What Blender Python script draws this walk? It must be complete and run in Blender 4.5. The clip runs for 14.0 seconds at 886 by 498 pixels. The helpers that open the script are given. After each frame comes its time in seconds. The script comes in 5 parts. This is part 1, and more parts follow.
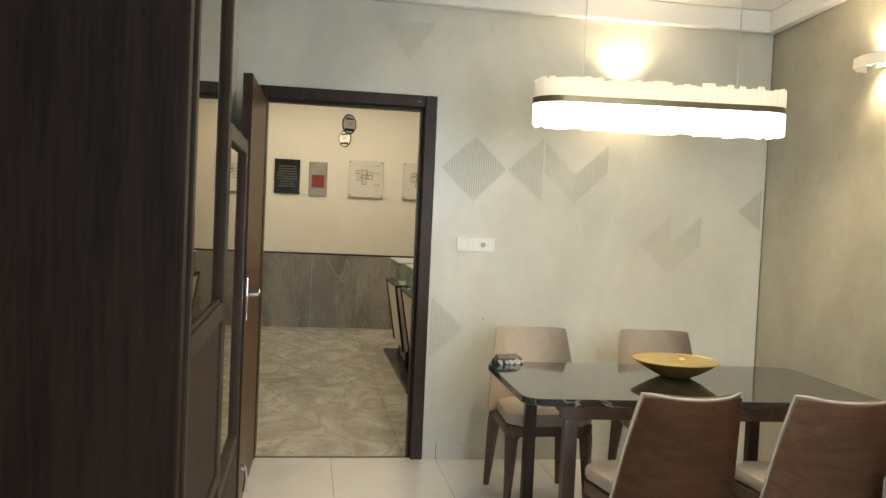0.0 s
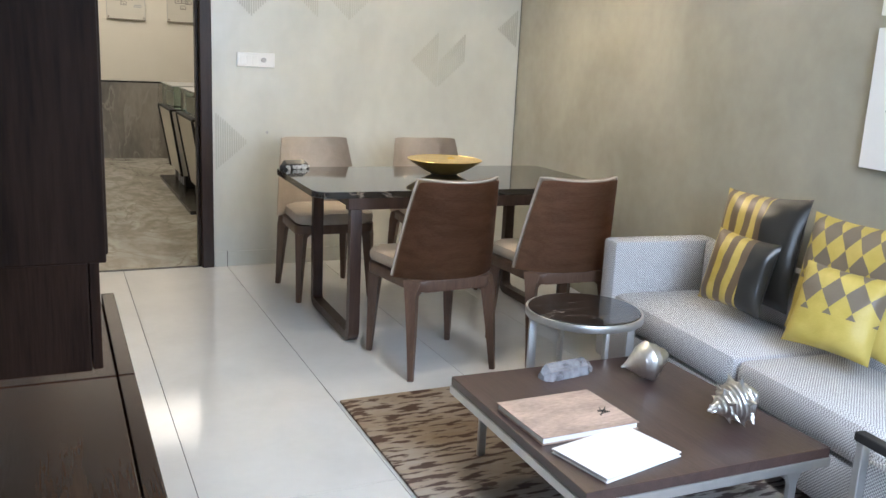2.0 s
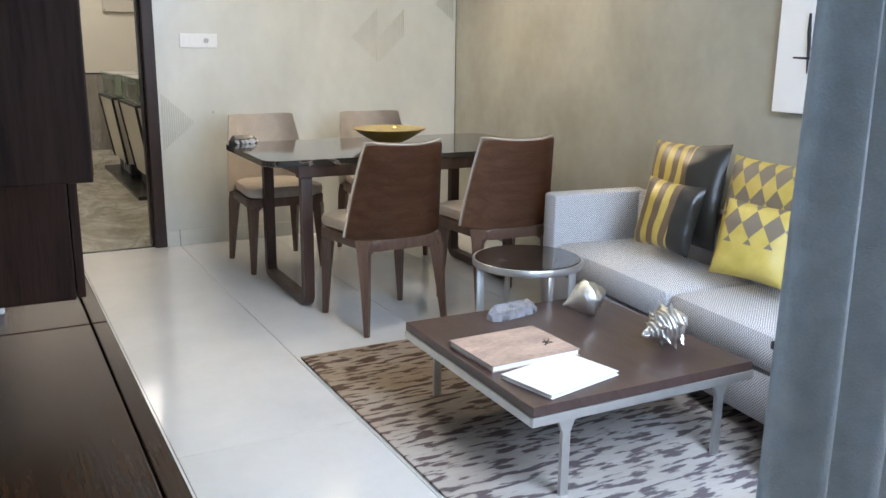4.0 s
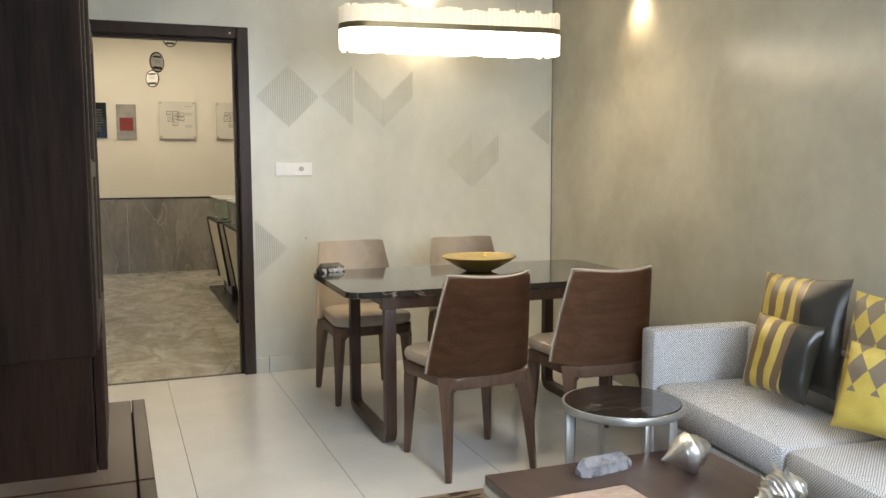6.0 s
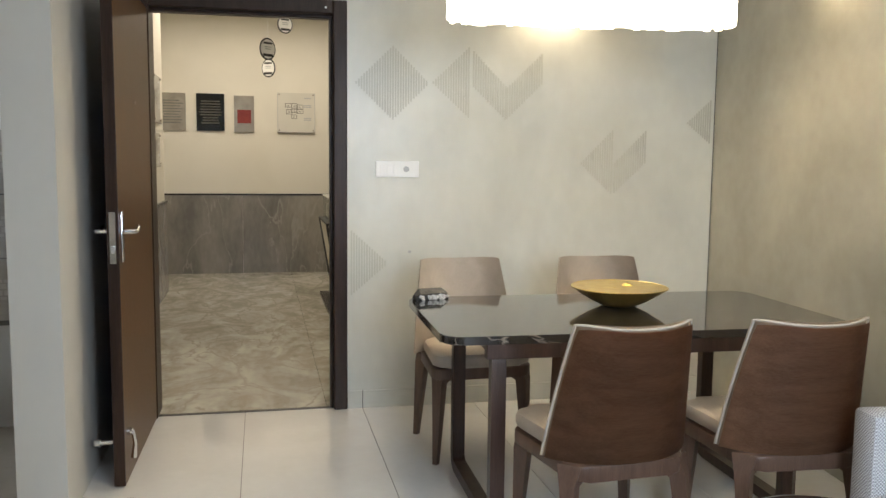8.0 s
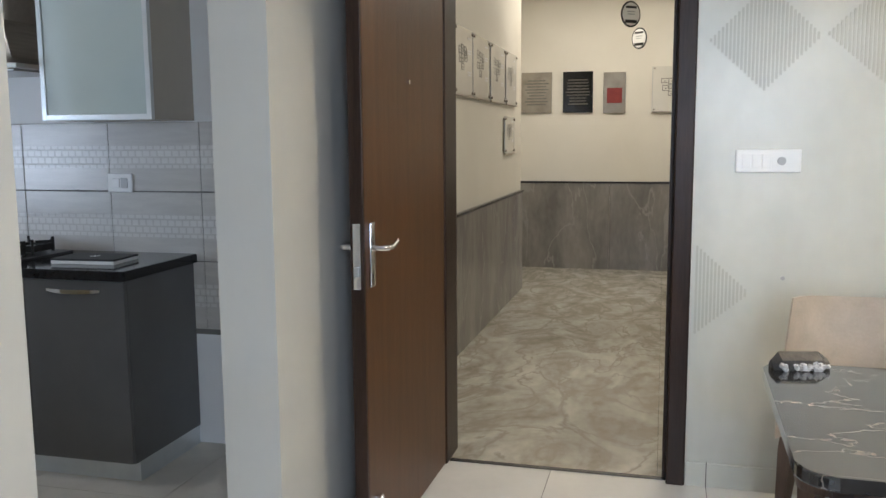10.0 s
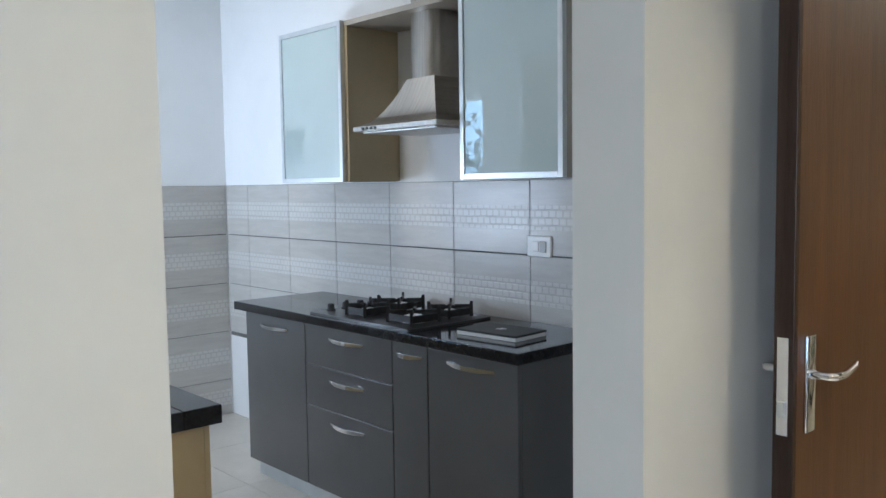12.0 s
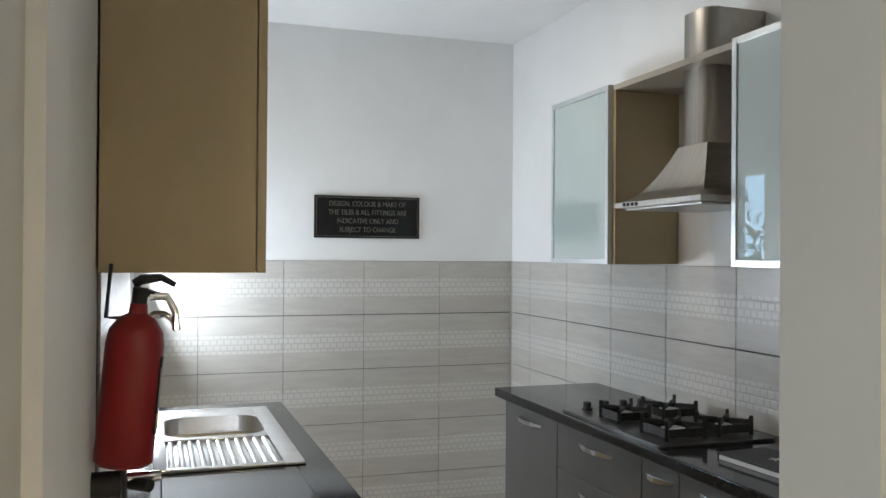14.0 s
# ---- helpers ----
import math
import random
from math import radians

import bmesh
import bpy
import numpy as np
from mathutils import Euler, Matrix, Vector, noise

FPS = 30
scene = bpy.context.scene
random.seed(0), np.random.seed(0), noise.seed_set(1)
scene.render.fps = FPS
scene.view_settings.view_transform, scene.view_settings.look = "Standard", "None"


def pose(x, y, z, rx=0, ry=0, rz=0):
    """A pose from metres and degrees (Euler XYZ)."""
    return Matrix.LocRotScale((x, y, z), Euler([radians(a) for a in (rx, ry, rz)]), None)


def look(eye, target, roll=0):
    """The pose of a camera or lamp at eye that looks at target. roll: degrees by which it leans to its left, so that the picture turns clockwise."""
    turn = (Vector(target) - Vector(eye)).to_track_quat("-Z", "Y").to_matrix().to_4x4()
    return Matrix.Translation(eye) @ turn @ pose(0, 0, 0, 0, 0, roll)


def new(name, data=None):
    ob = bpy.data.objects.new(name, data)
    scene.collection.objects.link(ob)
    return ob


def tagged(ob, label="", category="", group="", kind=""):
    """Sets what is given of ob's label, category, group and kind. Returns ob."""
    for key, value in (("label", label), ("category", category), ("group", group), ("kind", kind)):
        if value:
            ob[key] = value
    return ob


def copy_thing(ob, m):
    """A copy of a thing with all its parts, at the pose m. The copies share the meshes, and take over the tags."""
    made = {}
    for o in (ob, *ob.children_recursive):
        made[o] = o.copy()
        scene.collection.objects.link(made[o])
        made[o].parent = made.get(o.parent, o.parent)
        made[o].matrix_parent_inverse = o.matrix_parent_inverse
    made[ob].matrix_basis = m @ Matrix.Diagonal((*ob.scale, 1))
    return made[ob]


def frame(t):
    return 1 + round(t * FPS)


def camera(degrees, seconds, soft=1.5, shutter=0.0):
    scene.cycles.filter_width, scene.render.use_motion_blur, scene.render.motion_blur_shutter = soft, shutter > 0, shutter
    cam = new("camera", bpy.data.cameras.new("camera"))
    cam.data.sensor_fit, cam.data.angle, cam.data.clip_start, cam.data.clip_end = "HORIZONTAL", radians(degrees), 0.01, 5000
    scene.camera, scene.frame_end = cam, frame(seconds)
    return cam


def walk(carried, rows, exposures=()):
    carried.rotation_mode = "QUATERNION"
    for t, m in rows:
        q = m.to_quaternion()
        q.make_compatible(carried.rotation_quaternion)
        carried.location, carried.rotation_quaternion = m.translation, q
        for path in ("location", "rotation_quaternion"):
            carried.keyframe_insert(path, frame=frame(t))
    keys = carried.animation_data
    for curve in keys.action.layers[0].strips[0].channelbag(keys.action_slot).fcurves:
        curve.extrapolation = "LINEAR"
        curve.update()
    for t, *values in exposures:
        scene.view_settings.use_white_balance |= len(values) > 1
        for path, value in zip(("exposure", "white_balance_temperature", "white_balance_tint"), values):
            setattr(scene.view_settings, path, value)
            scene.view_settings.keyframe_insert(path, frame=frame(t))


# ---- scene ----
cam = camera(55.1, 14.0)
PATH = [
    (0, (-0.703, -4.852, 1.423), (-0.387, -2.879, 1.344), 2.6),
    (0.5, (-0.669, -4.923, 1.412), (-0.198, -2.983, 1.284), 2.0),
    (1, (-0.677, -5.011, 1.373), (-0.165, -3.091, 1.142), 2.2),
    (1.5, (-0.759, -5.091, 1.339), (-0.093, -3.238, 0.99), 2.7),
    (2, (-0.869, -5.211, 1.318), (-0.045, -3.442, 0.882), 2.7),
    (2.5, (-0.884, -5.287, 1.301), (0.024, -3.573, 0.811), 1.8),
    (5, (-0.982, -5.407, 1.219), (-0.062, -3.664, 0.878), -0.9),
    (5.5, (-0.872, -5.34, 1.268), (-0.06, -3.526, 1.047), -0.4),
    (6, (-0.783, -5.242, 1.291), (-0.064, -3.387, 1.091), -0.2),
    (6.5, (-0.713, -5.028, 1.296), (-0.025, -3.16, 1.102), 0.2),
    (7, (-0.674, -4.829, 1.319), (-0.058, -2.934, 1.143), -0.0),
    (9.5, (-0.1, -3.578, 1.313), (-0.264, -1.605, 1.029), 0.7),
    (10, (-0.105, -3.318, 1.353), (-0.604, -1.399, 1.094), -0.4),
    (10.5, (-0.096, -3.148, 1.37), (-0.986, -1.369, 1.159), -1.0),
    (11, (-0.08, -2.956, 1.375), (-1.195, -1.307, 1.18), -0.3),
    (11.5, (-0.158, -2.712, 1.379), (-1.409, -1.163, 1.192), -0.5),
    (12, (-0.2, -2.568, 1.414), (-1.679, -1.23, 1.264), -0.8),
    (12.5, (-0.136, -2.352, 1.444), (-1.818, -1.275, 1.351), -0.0),
    (13, (-0.196, -2.231, 1.472), (-1.987, -1.341, 1.491), 0.3),
    (13.5, (-0.304, -2.119, 1.495), (-2.164, -1.399, 1.638), 0.8),
    (14, (-0.344, -2.033, 1.466), (-2.238, -1.393, 1.48), 0.4),
]
EXPOSURES = [(0, -0.14, 6750, 10), (0.7, -0.1, 6550, 10), (1.5, -0.06, 6150, 14), (2.5, -0.05, 5700, 14), (5.0, -0.05, 6150, 14), (5.7, -0.1, 6550, 12), (7.0, -0.12, 6450, 12), (9.5, -0.15, 5900, 14), (11.0, 0.06, 5650, 12), (11.8, 0.06, 5600, 12), (12.5, -0.07, 5900, 10), (13.3, -0.21, 6250, 12), (14.0, -0.28, 6550, 12)]
walk(cam, [(t, look(eye, target, roll)) for t, eye, target, roll in PATH], EXPOSURES)


# ---- world and light ----
world = bpy.data.worlds.new("world")
scene.world = world
world.use_nodes = True
wn = world.node_tree
sky = wn.nodes.new("ShaderNodeTexSky")
sky.sky_type, sky.sun_disc = "NISHITA", False
sky.sun_elevation, sky.sun_rotation = radians(48), radians(200)
wn.links.new(sky.outputs[0], wn.nodes["Background"].inputs[0])
wn.nodes["Background"].inputs[1].default_value = 0.10


def lamp(name, kind, m, energy, color=(1, 1, 1), size=0.1, size_y=None, spread=None, blend=None, cone=None):
    d = bpy.data.lights.new(name, kind)
    d.energy, d.color = energy, color
    if kind == "AREA":
        d.size = size
        if size_y:
            d.shape, d.size_y = "RECTANGLE", size_y
        if spread:
            d.spread = radians(spread)
    elif kind == "SUN":
        d.angle = radians(size)
    else:
        d.shadow_soft_size = size
    if kind == "SPOT":
        d.spot_size, d.spot_blend = radians(cone), blend
    ob = new(name, d)
    ob.matrix_world = m
    return ob


WARM, SKYBLUE = (1.0, 0.80, 0.52), (0.80, 0.90, 1.0)
lamp("sun", "SUN", look((0, -20, 26), (3, 0, 0)), 2.0, (1, 0.95, 0.88), 8)
# daylight of the balcony door, the kitchen window
lamp("balcony_daylight", "AREA", look((0.60, -4.82, 1.55), (0.45, -2.2, 0.15)), 46, SKYBLUE, 0.72, 1.4, spread=150)
lamp("window_daylight", "AREA", look((-4.63, -2.16, 1.20), (-4.1, -0.6, 1.75)), 27, SKYBLUE, 0.66, 0.26)
# hanging lamp, wall lamps, room and kitchen ceiling lights; the lobby pair is added fill
for i in range(3):
    lamp("hanging_light", "POINT", pose(0.47 + 0.36 * i, -1.175 - 0.045 * i, 1.90), 9, WARM, 0.05)
for x, y, lx, ly in ((1.09, 0, 1.09, -0.06), (1.94, -1.21, 1.875, -1.22)):
    lamp("wall_lamp_up", "SPOT", look((lx, ly, 2.27), (lx, ly, 3)), 17, WARM, 0.03, blend=0.8, cone=150)
    lamp("wall_lamp_down", "SPOT", look((lx, ly, 2.20), (lx, ly, 0)), 17, WARM, 0.03, blend=0.8, cone=145)
lamp("lobby_light", "AREA", look((-0.3, 4.2, 2.84), (-0.3, 4.2, 0)), 27, (1.0, 0.85, 0.62), 2.2, 1.2)
lamp("lobby_light_near", "AREA", look((0.2, 1.3, 2.885), (0.2, 1.3, 0)), 17, (1.0, 0.85, 0.62), 0.16, 0.16)
lamp("room_downlight", "AREA", look((0.3, -2.6, 2.727), (0.3, -2.6, 0)), 14, (1.0, 0.88, 0.68), 0.12, 0.12)
lamp("kitchen_downlight", "AREA", look((-3.40, -1.03, 2.712), (-3.40, -1.03, 0)), 9, (1, 0.95, 0.85), 0.12, 0.12)


# ---- materials ----
def surf(name, c1, c2=None, scale=6.0, rough=0.5, metal=0.0, bump=0.0, stretch=(1, 1, 1), fine=0.0, coat=0.0, detail=4, spec=0.5, rand=0.0, world_coords=False):
    m = bpy.data.materials.new(name)
    m.use_nodes = True
    n, l = m.node_tree.nodes, m.node_tree.links
    b = n["Principled BSDF"]
    b.inputs["Roughness"].default_value, b.inputs["Metallic"].default_value = rough, metal
    b.inputs["Coat Weight"].default_value, b.inputs["Specular IOR Level"].default_value = coat, spec
    b.inputs["Coat Roughness"].default_value = 0.06
    tc, mp = n.new("ShaderNodeTexCoord"), n.new("ShaderNodeMapping")
    if world_coords:
        geo = n.new("ShaderNodeNewGeometry")
        l.new(geo.outputs["Position"], mp.inputs[0])
    else:
        l.new(tc.outputs["Object"], mp.inputs[0])
    mp.inputs["Scale"].default_value = stretch
    a = n.new("ShaderNodeTexNoise")
    a.inputs["Scale"].default_value, a.inputs["Detail"].default_value = scale, detail
    a.inputs["Distortion"].default_value = 0.4
    l.new(mp.outputs[0], a.inputs["Vector"])
    if rand:
        info, add = n.new("ShaderNodeObjectInfo"), n.new("ShaderNodeVectorMath")
        add.operation = "SCALE"
        comb = n.new("ShaderNodeCombineXYZ")
        for s in range(3):
            l.new(info.outputs["Random"], comb.inputs[s])
        l.new(comb.outputs[0], add.inputs[0])
        add.inputs["Scale"].default_value = 37.0
        l.new(add.outputs[0], mp.inputs["Location"])
    f = n.new("ShaderNodeTexNoise")
    f.inputs["Scale"].default_value, f.inputs["Detail"].default_value = scale * 9, 3
    l.new(mp.outputs[0], f.inputs["Vector"])
    mixf = n.new("ShaderNodeMath")
    mixf.operation = "MULTIPLY_ADD"
    mixf.inputs[1].default_value = fine
    l.new(f.outputs["Fac"], mixf.inputs[0])
    l.new(a.outputs["Fac"], mixf.inputs[2])
    r = n.new("ShaderNodeValToRGB")
    r.color_ramp.elements[0].position, r.color_ramp.elements[1].position = 0.32 + fine * 0.4, 0.68 + fine * 0.6
    r.color_ramp.elements[0].color, r.color_ramp.elements[1].color = (*c1, 1), (*(c2 or c1), 1)
    l.new(mixf.outputs[0], r.inputs[0])
    l.new(r.outputs[0], b.inputs["Base Color"])
    if bump:
        bp = n.new("ShaderNodeBump")
        bp.inputs["Strength"].default_value, bp.inputs["Distance"].default_value = bump, 0.004
        l.new(f.outputs["Fac"], bp.inputs["Height"])
        l.new(bp.outputs[0], b.inputs["Normal"])
    return m


def nodes_of(m):
    return m.node_tree.nodes, m.node_tree.links, m.node_tree.nodes["Principled BSDF"]


def wood(name, c1, c2, stretch, rough=0.45, scale=3.0):
    return surf(name, c1, c2, scale, rough, bump=0.15, stretch=stretch, fine=0.55, detail=6, rand=1)


def veined(name, base1, base2, vein, scale, width, rough, coat=0.0, stretch=(1, 1, 1), warp=1.0):
    m = surf(name, base1, base2, scale, rough, coat=coat, stretch=stretch, fine=0.3, world_coords=True)
    n, l, b = nodes_of(m)
    old = b.inputs["Base Color"].links[0].from_socket
    mp = [x for x in n if x.bl_idname == "ShaderNodeMapping"][0]
    v = n.new("ShaderNodeTexNoise")
    v.inputs["Scale"].default_value, v.inputs["Detail"].default_value, v.inputs["Distortion"].default_value = scale * 0.8, 7, warp
    l.new(mp.outputs[0], v.inputs["Vector"])
    s1, s2, s3 = (n.new("ShaderNodeMath") for _ in range(3))
    s1.operation, s2.operation, s3.operation = "SUBTRACT", "ABSOLUTE", "LESS_THAN"
    s1.inputs[1].default_value = 0.5
    l.new(v.outputs["Fac"], s1.inputs[0])
    l.new(s1.outputs[0], s2.inputs[0])
    rp = n.new("ShaderNodeValToRGB")
    rp.color_ramp.elements[0].color, rp.color_ramp.elements[1].color = (1, 1, 1, 1), (0, 0, 0, 1)
    rp.color_ramp.elements[1].position = width
    l.new(s2.outputs[0], rp.inputs[0])
    mx = n.new("ShaderNodeMix")
    mx.data_type = "RGBA"
    l.new(rp.outputs[0], mx.inputs["Factor"])
    l.new(old, mx.inputs["A"])
    mx.inputs["B"].default_value = (*vein, 1)
    l.new(mx.outputs["Result"], b.inputs["Base Color"])
    return m


def emit(name, color, strength):
    m = bpy.data.materials.new(name)
    m.use_nodes = True
    b = m.node_tree.nodes["Principled BSDF"]
    b.inputs["Base Color"].default_value = (*color, 1)
    b.inputs["Emission Color"].default_value, b.inputs["Emission Strength"].default_value = (*color, 1), strength
    return m


def glass(name, color=(1, 1, 1), rough=0.0):
    m = bpy.data.materials.new(name)
    m.use_nodes = True
    b = m.node_tree.nodes["Principled BSDF"]
    b.inputs["Base Color"].default_value = (*color, 1)
    b.inputs["Roughness"].default_value, b.inputs["Transmission Weight"].default_value, b.inputs["IOR"].default_value = rough, 1.0, 1.45
    return m


M_WALLPAPER = surf("silver_beige_plaster", (0.53, 0.53, 0.475), (0.68, 0.68, 0.615), 1.7, 0.30, bump=0.06, stretch=(1.0, 1.0, 0.7), fine=0.18, world_coords=True)
M_GREIGE = surf("metallic_greige_plaster", (0.32, 0.305, 0.245), (0.43, 0.41, 0.335), 1.6, 0.25, bump=0.08, fine=0.25, world_coords=True)
M_RIDGE = surf("ridged_panel_finish", (0.455, 0.45, 0.39), (0.545, 0.54, 0.47), 3, 0.40, fine=0.2)
M_CREAM = surf("cream_paint", (0.58, 0.57, 0.525), (0.62, 0.61, 0.56), 3, 0.6, bump=0.03, fine=0.2, world_coords=True)
M_WHITE = surf("white_paint", (0.80, 0.80, 0.79), (0.84, 0.84, 0.83), 3, 0.6, bump=0.03, fine=0.2, world_coords=True)
M_LOBBYWALL = surf("warm_white_lobby_paint", (0.74, 0.70, 0.60), (0.78, 0.74, 0.64), 2, 0.55, bump=0.03, world_coords=True)
M_FLOOR = surf("polished_vitrified_tile", (0.70, 0.69, 0.66), (0.77, 0.76, 0.73), 3, 0.09, fine=0.3, rand=1)
M_GROUT = surf("grey_grout", (0.13, 0.125, 0.115), (0.20, 0.19, 0.175), 20, 0.8)
M_KFLOOR = surf("beige_kitchen_tile", (0.50, 0.46, 0.40), (0.58, 0.54, 0.47), 4, 0.3, fine=0.3, rand=1)
M_GRANITE = veined("polished_beige_granite", (0.30, 0.27, 0.21), (0.66, 0.63, 0.54), (0.36, 0.33, 0.265), 1.6, 0.035, 0.14, stretch=(1.5, 0.9, 1), warp=2.2)
for node in M_GRANITE.node_tree.nodes:
    if node.bl_idname == "ShaderNodeTexNoise" and node.inputs["Distortion"].default_value > 0.3:
        node.inputs["Distortion"].default_value, node.inputs["Detail"].default_value = 2.4, 9
M_WAINSCOT = veined("grey_stone_wainscot", (0.17, 0.155, 0.135), (0.33, 0.305, 0.265), (0.33, 0.31, 0.27), 2.0, 0.012, 0.22, stretch=(1.5, 1.5, 0.55), warp=0.7)
M_BLACKTRIM = surf("black_stone_trim", (0.02, 0.02, 0.02), (0.035, 0.035, 0.035), 20, 0.25)
M_DOORFRAME = wood("dark_door_frame_wood", (0.022, 0.013, 0.009), (0.045, 0.026, 0.018), (8, 8, 0.6), 0.35)
M_DOORFRAME.node_tree.nodes["Principled BSDF"].inputs["Specular IOR Level"].default_value = 0.2
M_DOOR = wood("brown_door_veneer", (0.068, 0.027, 0.008), (0.108, 0.045, 0.014), (9, 9, 0.5), 0.38)
M_UNIT = wood("dark_ash_veneer", (0.016, 0.0078, 0.0048), (0.047, 0.0235, 0.0145), (11, 11, 0.7), 0.5, 2.0)
M_UNIT.node_tree.nodes["Principled BSDF"].inputs["Specular IOR Level"].default_value = 0.12
M_BENCH = wood("dark_walnut_bench", (0.026, 0.012, 0.0065), (0.056, 0.028, 0.015), (9, 0.6, 9), 0.26)
M_BENCH.node_tree.nodes["Principled BSDF"].inputs["Specular IOR Level"].default_value = 0.22
M_CHAMPAGNE = surf("champagne_edge", (0.034, 0.021, 0.013), (0.056, 0.036, 0.022), 15, 0.45, 0.0, spec=0.12)
M_BRONZEGLASS = surf("bronze_tinted_mirror", (0.25, 0.21, 0.135), (0.27, 0.23, 0.15), 4, 0.02, 1.0)
M_CHAIRWOOD = wood("walnut_chair_wood", (0.27, 0.140, 0.080), (0.42, 0.235, 0.140), (1.2, 6, 9), 0.34)
M_LEGWOOD = wood("dark_walnut_leg", (0.085, 0.047, 0.031), (0.14, 0.082, 0.055), (9, 9, 0.8), 0.4)
M_TAUPE = surf("taupe_leatherette", (0.42, 0.36, 0.29), (0.50, 0.43, 0.35), 12, 0.55, bump=0.12, fine=0.3)
M_BLACKMARBLE = veined("black_marble", (0.012, 0.011, 0.010), (0.030, 0.027, 0.024), (0.26, 0.22, 0.18), 2.4, 0.0030, 0.06, coat=0.5, stretch=(0.5, 1.5, 1), warp=0.6)
M_TABLEWOOD = wood("dark_table_wood", (0.040, 0.020, 0.014), (0.075, 0.040, 0.028), (9, 9, 0.8), 0.35)
M_COFFEE = wood("dark_coffee_veneer", (0.045, 0.027, 0.023), (0.075, 0.047, 0.040), (9, 0.8, 9), 0.30)
M_SATIN = surf("satin_nickel", (0.55, 0.55, 0.54), (0.62, 0.62, 0.61), 12, 0.38, 0.85)
M_STEEL = surf("brushed_steel", (0.36, 0.335, 0.30), (0.47, 0.44, 0.395), 4, 0.32, 1.0, stretch=(30, 1, 1), fine=0.4)
M_SINK = surf("sink_steel", (0.70, 0.70, 0.70), (0.80, 0.80, 0.80), 20, 0.34, 1.0, fine=0.4)
M_CHROME = surf("chrome", (0.75, 0.75, 0.76), (0.80, 0.80, 0.81), 8, 0.12, 1.0)
M_GOLD = surf("gold_leaf", (0.80, 0.56, 0.14), (0.92, 0.70, 0.24), 30, 0.28, 1.0, bump=0.15)
M_BOWLOUT = surf("dark_bronze_lacquer", (0.46, 0.31, 0.08), (0.56, 0.39, 0.12), 12, 0.36, 0.8)
M_SILVER = surf("silver_leaf", (0.70, 0.68, 0.64), (0.88, 0.87, 0.84), 28, 0.28, 1.0, bump=0.4)
M_ACRYLIC = surf("printed_acrylic", (0.66, 0.63, 0.55), (0.70, 0.67, 0.585), 4, 0.25)
M_PRINT = surf("faint_plan_print", (0.16, 0.15, 0.13), (0.22, 0.21, 0.18), 20, 0.5)
M_PIPING = surf("pale_piping", (0.44, 0.39, 0.32), (0.52, 0.46, 0.38), 20, 0.5)
M_CRYSTAL = surf("smoky_crystal", (0.34, 0.34, 0.37), (0.72, 0.72, 0.76), 26, 0.06, 0.0, fine=0.5)
M_CRYSTAL.node_tree.nodes["Principled BSDF"].inputs["Transmission Weight"].default_value = 0.65
M_ROCKDARK = surf("dark_mineral", (0.03, 0.03, 0.03), (0.10, 0.09, 0.08), 22, 0.15, fine=0.5)
M_ROCKWHITE = surf("white_mineral", (0.35, 0.33, 0.30), (0.85, 0.84, 0.82), 60, 0.4, bump=0.5, fine=0.5)
M_WHITEPLASTIC = surf("white_plastic", (0.78, 0.78, 0.76), (0.82, 0.82, 0.80), 5, 0.3)
M_GREYPLASTIC = surf("grey_plastic", (0.40, 0.40, 0.40), (0.46, 0.46, 0.46), 5, 0.4)
M_PAPER = surf("white_paper", (0.80, 0.79, 0.76), (0.84, 0.83, 0.80), 5, 0.6)
M_COVER = surf("rose_book_cover", (0.30, 0.22, 0.18), (0.62, 0.47, 0.38), 5, 0.45, fine=0.5, stretch=(1, 2.5, 1))
M_INK = surf("black_ink", (0.012, 0.012, 0.012), (0.02, 0.02, 0.02), 10, 0.5)
M_CURTAIN = surf("blue_grey_curtain", (0.42, 0.415, 0.40), (0.52, 0.515, 0.50), 30, 0.75, bump=0.25, fine=0.4)
M_KGREY = surf("charcoal_gloss_laminate", (0.085, 0.083, 0.081), (0.105, 0.103, 0.100), 3, 0.28, fine=0.2)
M_KBROWN = surf("khaki_laminate", (0.39, 0.31, 0.185), (0.43, 0.345, 0.21), 3, 0.35, fine=0.3)
M_KTAUPE = surf("taupe_laminate", (0.34, 0.30, 0.25), (0.38, 0.34, 0.28), 3, 0.35, fine=0.2)
M_BLACKGRANITE = surf("black_granite", (0.008, 0.008, 0.009), (0.022, 0.022, 0.024), 60, 0.09, fine=0.5, spec=0.35)
M_ALU = surf("brushed_aluminium", (0.60, 0.63, 0.64), (0.66, 0.69, 0.70), 12, 0.35, 0.7)
M_FROST = surf("frosted_green_glass", (0.40, 0.49, 0.48), (0.44, 0.53, 0.52), 2, 0.5, fine=0.1, coat=1.0)
M_FROST.node_tree.nodes["Principled BSDF"].inputs["Coat IOR"].default_value = 2.2
M_FROST.node_tree.nodes["Principled BSDF"].inputs["Coat Roughness"].default_value = 0.01
M_HOBBLACK = surf("black_enamel", (0.012, 0.012, 0.012), (0.02, 0.02, 0.02), 10, 0.3)
M_IRON = surf("cast_iron", (0.018, 0.018, 0.018), (0.035, 0.035, 0.035), 40, 0.6, bump=0.3)
M_RED = surf("red_enamel", (0.22, 0.008, 0.010), (0.28, 0.012, 0.013), 5, 0.3)
M_RUBBER = surf("black_rubber", (0.015, 0.015, 0.015), (0.03, 0.03, 0.03), 20, 0.6)
M_SIGN = surf("black_granite_sign", (0.006, 0.006, 0.006), (0.012, 0.012, 0.012), 40, 0.15)
